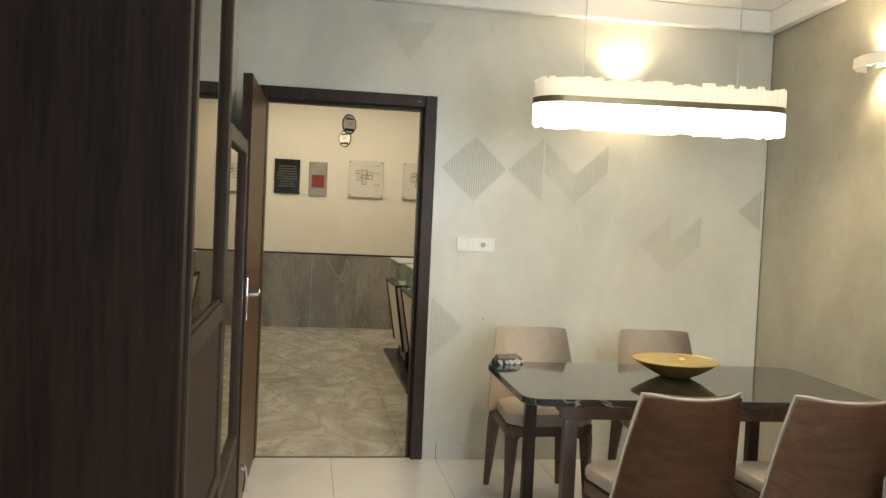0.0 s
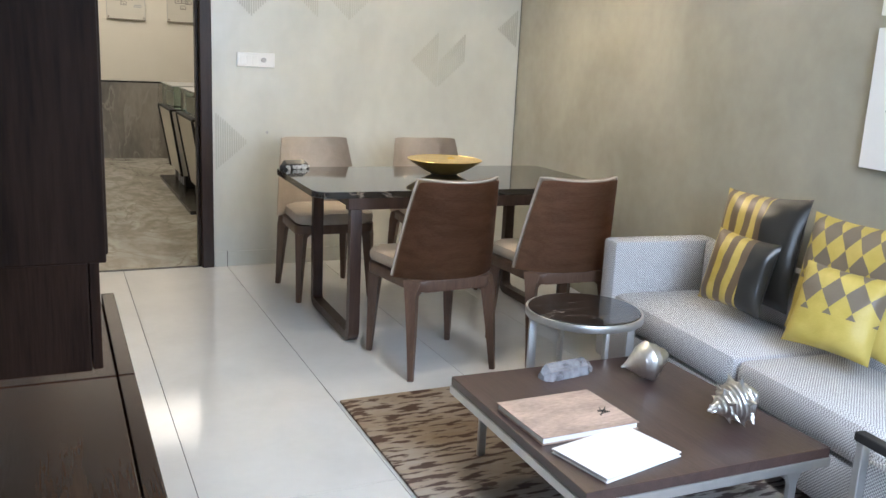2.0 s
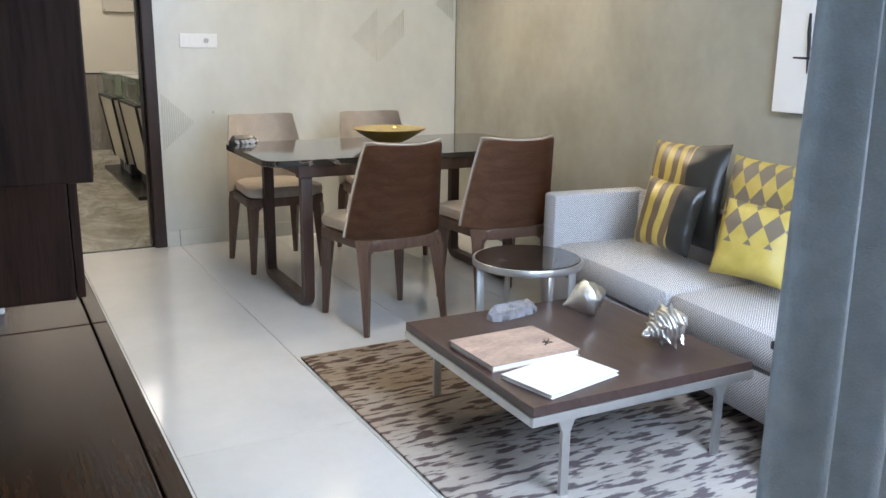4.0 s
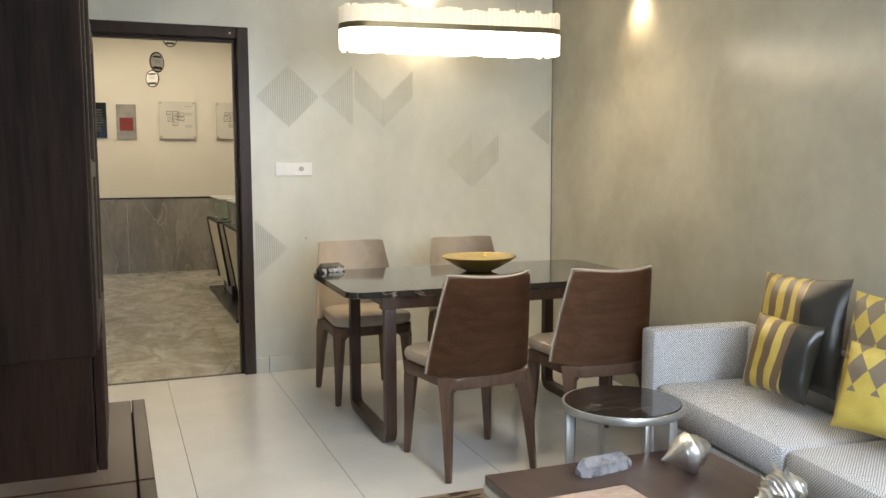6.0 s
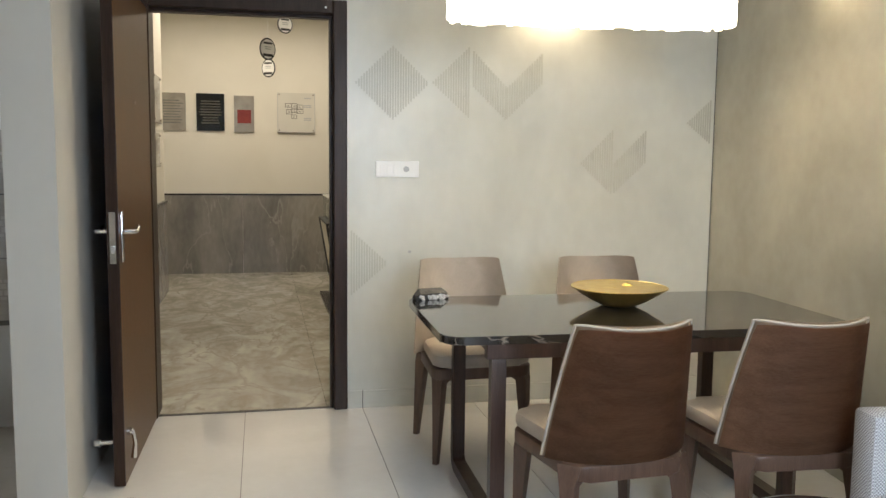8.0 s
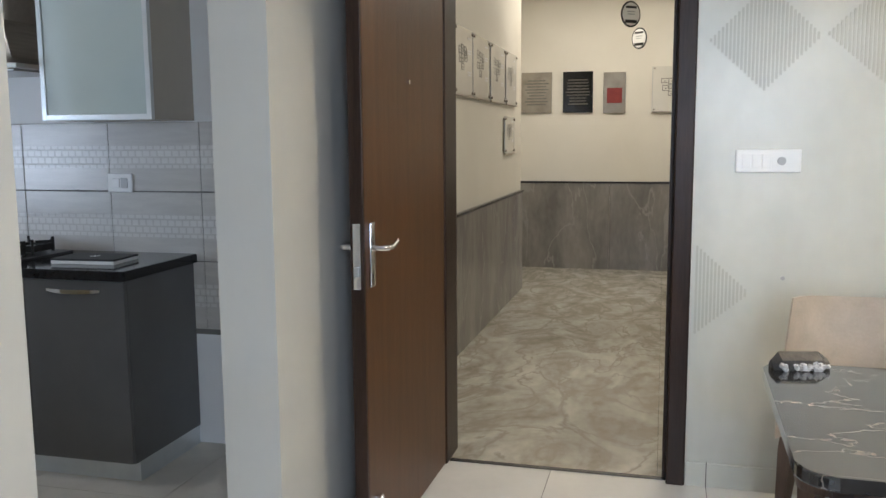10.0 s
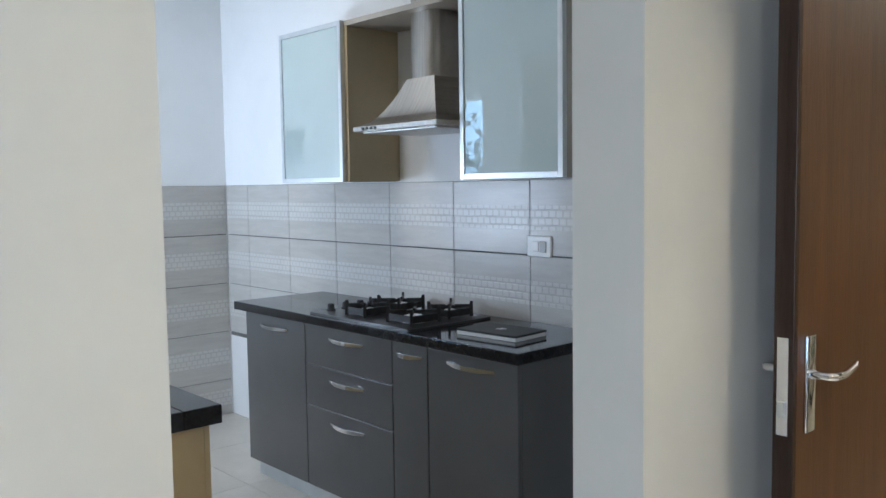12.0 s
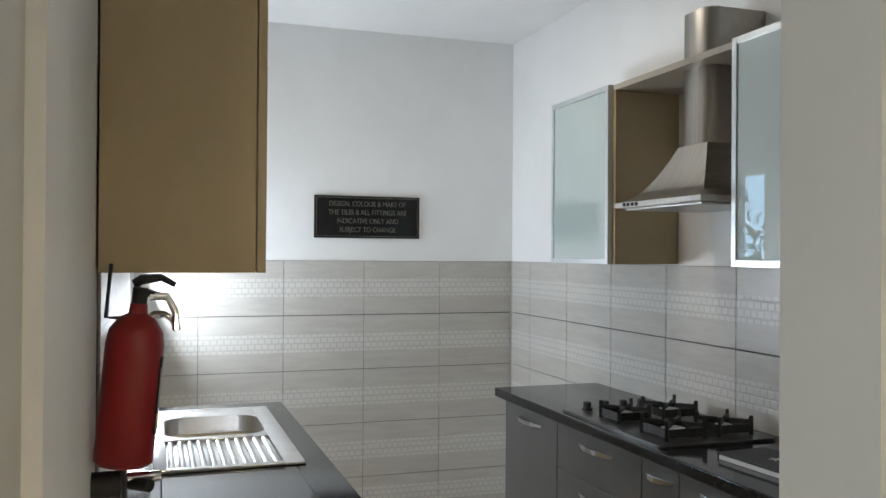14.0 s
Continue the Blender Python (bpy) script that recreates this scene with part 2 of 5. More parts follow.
M_SIGNTEXT = surf("dull_gold_lettering", (0.085, 0.078, 0.062), (0.12, 0.11, 0.088), 20, 0.5)
M_LEAF = surf("tree_leaves", (0.10, 0.17, 0.04), (0.20, 0.30, 0.09), 3, 0.6)
M_BARK = surf("bark", (0.07, 0.05, 0.035), (0.12, 0.09, 0.06), 8, 0.8, bump=0.5)
M_GROUND = surf("dry_grass_ground", (0.08, 0.09, 0.04), (0.14, 0.12, 0.07), 0.5, 0.9)
M_CLEAR = glass("clear_acrylic", (0.97, 1.0, 0.98))
M_CASE = glass("green_tinted_glass", (0.75, 0.95, 0.85))
M_BRASS = surf("aged_brass_band", (0.20, 0.16, 0.09), (0.26, 0.21, 0.12), 10, 0.35, 0.9)
M_STEELPLAQUE = surf("etched_steel_plaque", (0.30, 0.27, 0.22), (0.40, 0.36, 0.30), 8, 0.35, 0.6)
M_LAMPGLOW = emit("lit_crystal_rod", (1.0, 0.93, 0.76), 5.0)
M_LAMPDIM = emit("faintly_lit_crystal_rod", (1.0, 0.90, 0.70), 0.28)
M_SCONCE = surf("white_wall_lamp_enamel", (0.74, 0.70, 0.62), (0.78, 0.74, 0.66), 6, 0.5)
M_BULB = emit("lit_bulb", (1.0, 0.86, 0.62), 14.0)
M_DOWN = emit("lit_diffuser", (1.0, 0.94, 0.82), 1.5)


def pattern_mats():
    """Rug, sofa cloth, cushions, kitchen tiles: woven and printed patterns."""
    out = {}
    # rug: broken streaks of brown, fading to grey-blue
    m = surf("abstract_woven_rug", (0.30, 0.21, 0.12), (0.62, 0.58, 0.52), 3.0, 0.9, bump=0.5, stretch=(0.8, 2.2, 1), fine=0.3)
    n, l, b = nodes_of(m)
    old = b.inputs["Base Color"].links[0].from_socket
    tc, mp = n.new("ShaderNodeTexCoord"), n.new("ShaderNodeMapping")
    mp.inputs["Scale"].default_value = (1.0, 4.2, 1)
    l.new(tc.outputs["Object"], mp.inputs[0])
    v = n.new("ShaderNodeTexNoise")
    v.inputs["Scale"].default_value, v.inputs["Detail"].default_value = 9.5, 6
    l.new(mp.outputs[0], v.inputs["Vector"])
    st = n.new("ShaderNodeValToRGB")
    st.color_ramp.elements[0].position, st.color_ramp.elements[1].position = 0.505, 0.57
    l.new(v.outputs["Fac"], st.inputs[0])
    sep, grad = n.new("ShaderNodeSeparateXYZ"), n.new("ShaderNodeValToRGB")
    l.new(tc.outputs["Object"], sep.inputs[0])
    ad = n.new("ShaderNodeMath")
    ad.operation = "MULTIPLY_ADD"
    ad.inputs[1].default_value, ad.inputs[2].default_value = 0.9, 0.42
    l.new(sep.outputs["Y"], ad.inputs[0])
    grad.color_ramp.elements[0].color, grad.color_ramp.elements[1].color = (0.13, 0.11, 0.12, 1), (0.085, 0.042, 0.020, 1)
    l.new(ad.outputs[0], grad.inputs[0])
    base = n.new("ShaderNodeValToRGB")
    base.color_ramp.elements[0].position, base.color_ramp.elements[1].position = 0.35, 0.95
    base.color_ramp.elements[0].color, base.color_ramp.elements[1].color = (0.46, 0.44, 0.42, 1), (0.27, 0.185, 0.105, 1)
    l.new(ad.outputs[0], base.inputs[0])
    mb = n.new("ShaderNodeMix")
    mb.data_type, mb.blend_type = "RGBA", "MIX"
    mb.inputs["Factor"].default_value = 0.65
    l.new(old, mb.inputs["A"])
    l.new(base.outputs[0], mb.inputs["B"])
    mx = n.new("ShaderNodeMix")
    mx.data_type = "RGBA"
    l.new(st.outputs[0], mx.inputs["Factor"])
    l.new(mb.outputs["Result"], mx.inputs["A"])
    l.new(grad.outputs[0], mx.inputs["B"])
    l.new(mx.outputs["Result"], b.inputs["Base Color"])
    out["rug"] = m
    # dogtooth sofa cloth
    m = surf("dogtooth_cloth", (0.5, 0.5, 0.5), (0.55, 0.55, 0.55), 10, 0.85, bump=0.3)
    n, l, b = nodes_of(m)
    tc, ck = n.new("ShaderNodeTexCoord"), n.new("ShaderNodeTexChecker")
    mp = n.new("ShaderNodeMapping")
    mp.inputs["Location"].default_value = (0.003, 0.003, 0.003)
    l.new(tc.outputs["Object"], mp.inputs[0])
    ck.inputs["Scale"].default_value = 190
    ck.inputs["Color1"].default_value, ck.inputs["Color2"].default_value = (0.29, 0.29, 0.30, 1), (0.72, 0.72, 0.73, 1)
    l.new(mp.outputs[0], ck.inputs["Vector"])
    l.new(ck.outputs[0], b.inputs["Base Color"])
    out["cloth"] = m
    # striped cushion: wavy yellow and brown stripes, satin band on one side
    m = surf("striped_silk", (0.44, 0.325, 0.06), (0.54, 0.41, 0.11), 14, 0.30, bump=0.12)
    n, l, b = nodes_of(m)
    old = b.inputs["Base Color"].links[0].from_socket
    tc, sep = n.new("ShaderNodeTexCoord"), n.new("ShaderNodeSeparateXYZ")
    l.new(tc.outputs["Object"], sep.inputs[0])
    w = n.new("ShaderNodeTexWave")
    w.inputs["Scale"].default_value, w.inputs["Distortion"].default_value, w.inputs["Detail"].default_value = 4.6, 2.2, 0
    w.inputs["Detail Scale"].default_value = 1.0
    l.new(tc.outputs["Object"], w.inputs["Vector"])
    st = n.new("ShaderNodeValToRGB")
    st.color_ramp.elements[0].position, st.color_ramp.elements[1].position = 0.46, 0.50
    l.new(w.outputs["Fac"], st.inputs[0])
    mx = n.new("ShaderNodeMix")
    mx.data_type = "RGBA"
    l.new(st.outputs[0], mx.inputs["Factor"])
    l.new(old, mx.inputs["A"])
    mx.inputs["B"].default_value = (0.14, 0.095, 0.055, 1)
    gt = n.new("ShaderNodeMath")
    gt.operation = "GREATER_THAN"
    gt.inputs[1].default_value = 0.052
    l.new(sep.outputs["X"], gt.inputs[0])
    mx2 = n.new("ShaderNodeMix")
    mx2.data_type = "RGBA"
    l.new(gt.outputs[0], mx2.inputs["Factor"])
    l.new(mx.outputs["Result"], mx2.inputs["A"])
    mx2.inputs["B"].default_value = (0.028, 0.026, 0.022, 1)
    l.new(mx2.outputs["Result"], b.inputs["Base Color"])
    out["stripe"] = m
    # diamond cushion: rows of diamonds above plain yellow
    m = surf("diamond_patchwork", (0.45, 0.345, 0.065), (0.54, 0.42, 0.105), 14, 0.45, bump=0.2)
    n, l, b = nodes_of(m)
    old = b.inputs["Base Color"].links[0].from_socket
    tc, mp, ck = n.new("ShaderNodeTexCoord"), n.new("ShaderNodeMapping"), n.new("ShaderNodeTexChecker")
    mp.inputs["Rotation"].default_value, mp.inputs["Scale"].default_value = (0, 0, radians(45)), (1, 1, 0)
    mp.inputs["Location"].default_value = (0.013, 0.011, 0.013)
    sc = n.new("ShaderNodeVectorMath")
    sc.operation = "MULTIPLY"
    sc.inputs[1].default_value = (1.25, 0.9, 0)
    l.new(tc.outputs["Object"], sc.inputs[0])
    l.new(sc.outputs[0], mp.inputs[0])
    ck.inputs["Scale"].default_value = 15
    l.new(mp.outputs[0], ck.inputs["Vector"])
    sep, gt, mu = n.new("ShaderNodeSeparateXYZ"), n.new("ShaderNodeMath"), n.new("ShaderNodeMath")
    l.new(tc.outputs["Object"], sep.inputs[0])
    gt.operation, mu.operation = "GREATER_THAN", "MULTIPLY"
    gt.inputs[1].default_value = -0.02
    l.new(sep.outputs["Y"], gt.inputs[0])
    l.new(gt.outputs[0], mu.inputs[0])
    l.new(ck.outputs["Fac"], mu.inputs[1])
    mx = n.new("ShaderNodeMix")
    mx.data_type = "RGBA"
    l.new(mu.outputs[0], mx.inputs["Factor"])
    l.new(old, mx.inputs["A"])
    mx.inputs["B"].default_value = (0.17, 0.135, 0.095, 1)
    l.new(mx.outputs["Result"], b.inputs["Base Color"])
    out["diamond"] = m
    # kitchen wall tile: streaked grey-beige with a band of small white hexagons
    m = surf("streaked_wall_tile", (0.45, 0.43, 0.40), (0.53, 0.51, 0.47), 5, 0.30, stretch=(1, 1, 7), fine=0.3, rand=1)
    n, l, b = nodes_of(m)
    old = b.inputs["Base Color"].links[0].from_socket
    tc, sep = n.new("ShaderNodeTexCoord"), n.new("ShaderNodeSeparateXYZ")
    l.new(tc.outputs["Object"], sep.inputs[0])
    comb, vo = n.new("ShaderNodeCombineXYZ"), n.new("ShaderNodeTexBrick")
    l.new(sep.outputs["X"], comb.inputs[0])
    l.new(sep.outputs["Z"], comb.inputs[1])
    vo.offset, vo.squash = 0.5, 1.0
    vo.inputs["Scale"].default_value = 1.0
    vo.inputs["Color1"].default_value = vo.inputs["Color2"].default_value = (1, 1, 1, 1)
    vo.inputs["Mortar"].default_value = (0, 0, 0, 1)
    vo.inputs["Mortar Size"].default_value, vo.inputs["Mortar Smooth"].default_value = 0.0050, 0.7
    vo.inputs["Brick Width"].default_value, vo.inputs["Row Height"].default_value = 0.036, 0.0310
    l.new(comb.outputs[0], vo.inputs["Vector"])
    rp = vo
    band = n.new("ShaderNodeMath")
    band.operation = "COMPARE"
    band.inputs[1].default_value, band.inputs[2].default_value = 0.0, 0.049
    l.new(sep.outputs["Z"], band.inputs[0])
    mu = n.new("ShaderNodeMath")
    mu.operation = "MULTIPLY"
    l.new(rp.outputs[0], mu.inputs[0])
    l.new(band.outputs[0], mu.inputs[1])
    mu2 = n.new("ShaderNodeMath")
    mu2.operation = "MULTIPLY"
    mu2.inputs[1].default_value = 0.45
    l.new(mu.outputs[0], mu2.inputs[0])
    mx = n.new("ShaderNodeMix")
    mx.data_type = "RGBA"
    l.new(mu2.outputs[0], mx.inputs["Factor"])
    l.new(old, mx.inputs["A"])
    mx.inputs["B"].default_value = (0.72, 0.71, 0.68, 1)
    l.new(mx.outputs["Result"], b.inputs["Base Color"])
    bp = n.new("ShaderNodeBump")
    bp.inputs["Strength"].default_value, bp.inputs["Distance"].default_value = 0.35, 0.002
    l.new(mu.outputs[0], bp.inputs["Height"])
    l.new(bp.outputs[0], b.inputs["Normal"])
    out["ktile"] = m
    return out


PAT = pattern_mats()


# ---- mesh helpers ----
def box(bm, x0, x1, y0, y1, z0, z1, bevel=0.0, m=None):
    v = [bm.verts.new((x, y, z)) for z in (z0, z1) for y in (y0, y1) for x in (x0, x1)]
    f = [bm.faces.new([v[i] for i in q]) for q in ((0, 2, 3, 1), (4, 5, 7, 6), (0, 1, 5, 4), (1, 3, 7, 5), (3, 2, 6, 7), (2, 0, 4, 6))]
    if bevel:
        edges = {e for q in f for e in q.edges}
        r = bmesh.ops.bevel(bm, geom=list(edges), offset=bevel, segments=2, profile=0.5, affect="EDGES", clamp_overlap=True)
        v = list({w for q in r["faces"] for w in q.verts} | {w for w in v if w.is_valid})
    if m is not None:
        bmesh.ops.transform(bm, matrix=m, verts=[w for w in v if w.is_valid])
    return v


def tube(bm, pts, r, seg=10, closed=False, flat=None):
    """A bar along a polyline; r may be a list; flat=(a, b) gives a rectangular section."""
    pts = [Vector(p) for p in pts]
    rs = r if isinstance(r, (list, tuple)) else [r] * len(pts)
    rings, up0 = [], None
    for i, p in enumerate(pts):
        a = pts[i - 1] if (i or closed) else p
        c = pts[(i + 1) % len(pts)] if (i + 1 < len(pts) or closed) else p
        d = (c - a).normalized()
        u = Vector((0, 0, 1)) if up0 is None else up0
        if abs(d.dot(u)) > 0.95 and up0 is None:
            u = Vector((0, 1, 0))
        s = d.cross(u).normalized()
        u = s.cross(d).normalized()
        up0 = u
        if flat:
            k = rs[i]
            rings.append([bm.verts.new(p + s * sx * flat[0] * k + u * sy * flat[1] * k) for sx, sy in ((1, 1), (-1, 1), (-1, -1), (1, -1))])
        else:
            rings.append([bm.verts.new(p + (s * math.cos(2 * math.pi * j / seg) + u * math.sin(2 * math.pi * j / seg)) * rs[i]) for j in range(seg)])
    k = len(rings[0])
    for i in range(len(rings) - (0 if closed else 1)):
        A, B = rings[i], rings[(i + 1) % len(rings)]
        for j in range(k):
            bm.faces.new((A[j], A[(j + 1) % k], B[(j + 1) % k], B[j]))
    if not closed:
        bm.faces.new(rings[0][::-1])
        bm.faces.new(rings[-1])
    bmesh.ops.recalc_face_normals(bm, faces=bm.faces)


def lathe(bm, prof, seg=32, center=(0, 0)):
    rings = [[bm.verts.new((center[0] + r * math.cos(2 * math.pi * j / seg), center[1] + r * math.sin(2 * math.pi * j / seg), z)) for j in range(seg)] for r, z in prof]
    for a, b in zip(rings, rings[1:]):
        for j in range(seg):
            bm.faces.new((a[j], a[(j + 1) % seg], b[(j + 1) % seg], b[j]))
    bm.faces.new(rings[0][::-1])
    bm.faces.new(rings[-1])


def prism(bm, poly, z0, z1, bevel=0.0):
    """A flat plate: polygon in x, y between two heights."""
    lo, hi = [bm.verts.new((x, y, z0)) for x, y in poly], [bm.verts.new((x, y, z1)) for x, y in poly]
    f = [bm.faces.new(lo[::-1]), bm.faces.new(hi)]
    k = len(poly)
    f += [bm.faces.new((lo[i], lo[(i + 1) % k], hi[(i + 1) % k], hi[i])) for i in range(k)]
    if bevel:
        ed = [e for e in f[1].edges] + [e for e in f[0].edges]
        bmesh.ops.bevel(bm, geom=ed, offset=bevel, segments=2, profile=0.5, affect="EDGES")


def rounded(x0, x1, y0, y1, r, n=6):
    pts = []
    for cx, cy, a in ((x1 - r, y1 - r, 0), (x0 + r, y1 - r, 90), (x0 + r, y0 + r, 180), (x1 - r, y0 + r, 270)):
        pts += [(cx + r * math.cos(radians(a + 90 * i / n)), cy + r * math.sin(radians(a + 90 * i / n))) for i in range(n + 1)]
    return pts


def obj(name, bm, material, m=None, smooth=False):
    me = bpy.data.meshes.new(name)
    bm.to_mesh(me)
    bm.free()
    me.materials.append(material)
    if smooth:
        me.polygons.foreach_set("use_smooth", [True] * len(me.polygons))
        me.set_sharp_from_angle(angle=radians(38))
    ob = new(name, me)
    if m is not None:
        ob.matrix_world = m
    return ob


def part(name, bm, material, parent, label="", smooth=True):
    ob = obj(name, bm, material, None, smooth)
    ob.parent = parent
    if label:
        tagged(ob, label)
    return ob


def boxpart(name, dims, material, parent, bevel=0.003, label="", m=None):
    bm = bmesh.new()
    box(bm, *dims, bevel=bevel, m=m)
    return part(name, bm, material, parent, label, smooth=bevel > 0.008)


def thing(name, m, label, category, group=""):
    return tagged(_place(new(name), m), label, category, group)


def _place(ob, m):
    ob.matrix_world = m
    return ob


def wall(name, pieces, material, label):
    bm = bmesh.new()
    for p in pieces:
        box(bm, *p)
    return tagged(obj(name, bm, material), label, "wall", kind="structure")


def text(name, body, size, m, material, parent, depth=0.0008, align="CENTER"):
    c = bpy.data.curves.new(name, "FONT")
    c.body, c.size, c.extrude, c.align_x, c.align_y = body, size, depth, align, "CENTER"
    t = new(name, c)
    dg = bpy.context.evaluated_depsgraph_get()
    me = bpy.data.meshes.new_from_object(t.evaluated_get(dg))
    bpy.data.objects.remove(t)
    me.materials.clear()
    me.materials.append(material)
    ob = new(name, me)
    ob.parent = parent
    ob.matrix_basis = m
    return ob


# ---- structure ----
CEIL = 2.74
wall("wall_north", [(-1.30, -1.02, 0.0, 0.16, 0, 3.0), (0.0, 2.4, 0.0, 0.16, 0, 3.0), (-1.02, 0.0, 0.0, 0.16, 2.1, 3.0)], M_WALLPAPER, "silver-beige textured plaster wall around the entrance door")
SLANT = pose(2.06, 0, 0, 0, 0, -5.9)
bm = bmesh.new()
box(bm, 0, 0.16, -5.3, 0.0, 0, 3.0)
tagged(obj("wall_east", bm, M_GREIGE, SLANT), "greige metallic plaster wall behind the sofa", "wall", kind="structure")
wall("wall_west", [(-1.29, -1.12, -1.23, 0.0, 0, 3.0), (-1.29, -1.12, -5.0, -2.16, 0, 3.0), (-1.29, -1.12, -2.16, -1.23, 2.3, 3.0)], M_CREAM, "cream painted wall with the open kitchen entrance")
wall("wall_south", [(-1.12, -1.06, -5.0, -4.86, 0, 3.0), (0.95, 1.9, -5.0, -4.86, 0, 3.0), (-1.06, 0.95, -5.0, -4.86, 2.3, 3.0)], M_CREAM, "cream painted wall with the wide balcony opening")
bm = bmesh.new()
box(bm, -1.3, 2.3, -5.0, 0.0, CEIL, CEIL + 0.1)
tagged(obj("ceiling", bm, M_WHITE), "flat white painted living room ceiling", "ceiling", kind="structure")
bm = bmesh.new()
box(bm, -1.118, 2.05, -0.06, -0.001, CEIL - 0.13, CEIL - 0.002, bevel=0.008)
tagged(obj("trim", bm, M_WHITE), "white cornice box under the ceiling, door wall", "trim", kind="structure")
bm = bmesh.new()
box(bm, -0.06, -0.001, -4.82, -0.065, CEIL - 0.13, CEIL - 0.002, bevel=0.008)
tagged(obj("trim_east", bm, M_WHITE, SLANT), "white cornice box under the ceiling, sofa wall", "trim", kind="structure")
# kitchen shell
wall("wall_kitchen_north", [(-5.16, -1.29, -0.02, 0.14, 0, 2.8)], M_WHITE, "white painted kitchen wall behind the hob")
wall("wall_kitchen_west", [(-5.16, -5.012, -2.14, -0.02, 0, 2.8)], M_WHITE, "white painted kitchen end wall above the tiles")
wall("wall_kitchen_south", [(-4.26, -1.29, -2.30, -2.14, 0, 2.8), (-5.16, -5.0, -2.30, -2.14, 0, 2.8), (-5.0, -4.26, -2.30, -2.14, 0, 1.05), (-5.0, -4.26, -2.30, -2.14, 2.03, 2.8)], M_WHITE, "white painted kitchen wall with a window")
bm = bmesh.new()
box(bm, -5.16, -1.29, -2.30, 0.0, 2.725, 2.8)
tagged(obj("ceiling_kitchen", bm, M_WHITE), "flat white painted kitchen ceiling", "ceiling", kind="structure")
# lobby shell
wall("wall_lobby_north", [(-1.9, 3.2, 5.5, 5.66, 0, 2.95)], M_LOBBYWALL, "warm white lobby end wall with notices")
wall("wall_lobby_west", [(-1.505, -1.345, 0.16, 4.22, 0, 2.95)], M_LOBBYWALL, "warm white lobby side wall with framed sheets")
wall("wall_lobby_return", [(-1.76, -1.507, 4.06, 4.22, 0, 2.95)], M_LOBBYWALL, "warm white short return wall of the lobby recess")
wall("wall_lobby_recess", [(-1.76, -1.6, 4.222, 5.5, 0, 2.95)], M_LOBBYWALL, "warm white recessed lobby wall")
wall("wall_lobby_east", [(3.1, 3.26, 0.16, 5.5, 0, 2.95)], M_LOBBYWALL, "warm white lobby side wall")
bm = bmesh.new()
box(bm, -1.9, 3.3, 0.16, 5.66, 2.9, 3.0)
tagged(obj("ceiling_lobby", bm, M_WHITE), "white lobby ceiling", "ceiling", kind="structure")
# wainscot of slabs, with a black capping line
w = tagged(new("trim_wainscot"), "grey veined stone wainscot with a black top edge", "wainscot", kind="structure")
for i in range(5):
    boxpart("stone_panel", (-1.575 + i * 0.94, -1.575 + i * 0.94 + 0.938, 5.482, 5.499, 0.0, 0.885), M_WAINSCOT, w, 0.001)
for i in range(4):
    boxpart("stone_panel", (-1.344, -1.325, 0.17 + i * 1.0125, 0.17 + i * 1.0125 + 1.011, 0.0, 0.872), M_WAINSCOT, w, 0.001)
boxpart("stone_panel", (-1.599, -1.58, 4.24, 5.475, 0.0, 0.885), M_WAINSCOT, w, 0.001)
boxpart("capping", (-1.575, 3.1, 5.474, 5.499, 0.885, 0.903), M_BLACKTRIM, w, 0.002)
boxpart("capping", (-1.344, -1.317, 0.17, 4.22, 0.872, 0.890), M_BLACKTRIM, w, 0.002)
# floors: grout bed, pieces come last
bm = bmesh.new()
box(bm, -1.3, 2.4, -7.2, 0.03, -0.12, -0.004)
tagged(obj("floor", bm, M_GROUT), "pale glossy vitrified tile floor with thin grey joints", "floor", kind="structure")
bm = bmesh.new()
box(bm, -5.16, -1.3, -2.30, 0.0, -0.12, -0.004)
tagged(obj("floor_kitchen", bm, M_GROUT), "beige tiled kitchen floor", "floor", kind="structure")
bm = bmesh.new()
box(bm, -1.9, 3.3, 0.03, 5.66, -0.12, -0.004)
tagged(obj("floor_lobby", bm, M_BLACKTRIM), "polished beige granite lobby floor with swirling grain", "floor", kind="structure")
# balcony and ground outside
wall("wall_balcony", [(-1.4, 2.4, -7.3, -7.15, -0.1, 1.0), (-1.45, -1.3, -7.3, -5.0, -0.1, 2.8), (2.4, 2.55, -7.3, -5.0, -0.1, 2.8)], M_CREAM, "cream balcony parapet and side walls")
bm = bmesh.new()
box(bm, -1.45, 2.55, -7.3, -5.0, 2.8, 2.95)
tagged(obj("ceiling_balcony", bm, M_WHITE), "white balcony slab above", "ceiling", kind="structure")
bm = bmesh.new()
box(bm, -400, 400, -400, 400, -3.3, -3.2)
tagged(obj("ground", bm, M_GROUND), "dry grassy ground below the flat", "ground", kind="structure")

bm = bmesh.new()
box(bm, -48, 2, -20.1, -20, -3.2, 16)
tagged(obj("backdrop", bm, emit("hazy_blue_sky", (0.42, 0.68, 0.95), 4.5)), "hazy blue sky far outside the kitchen window", "sky", kind="structure")

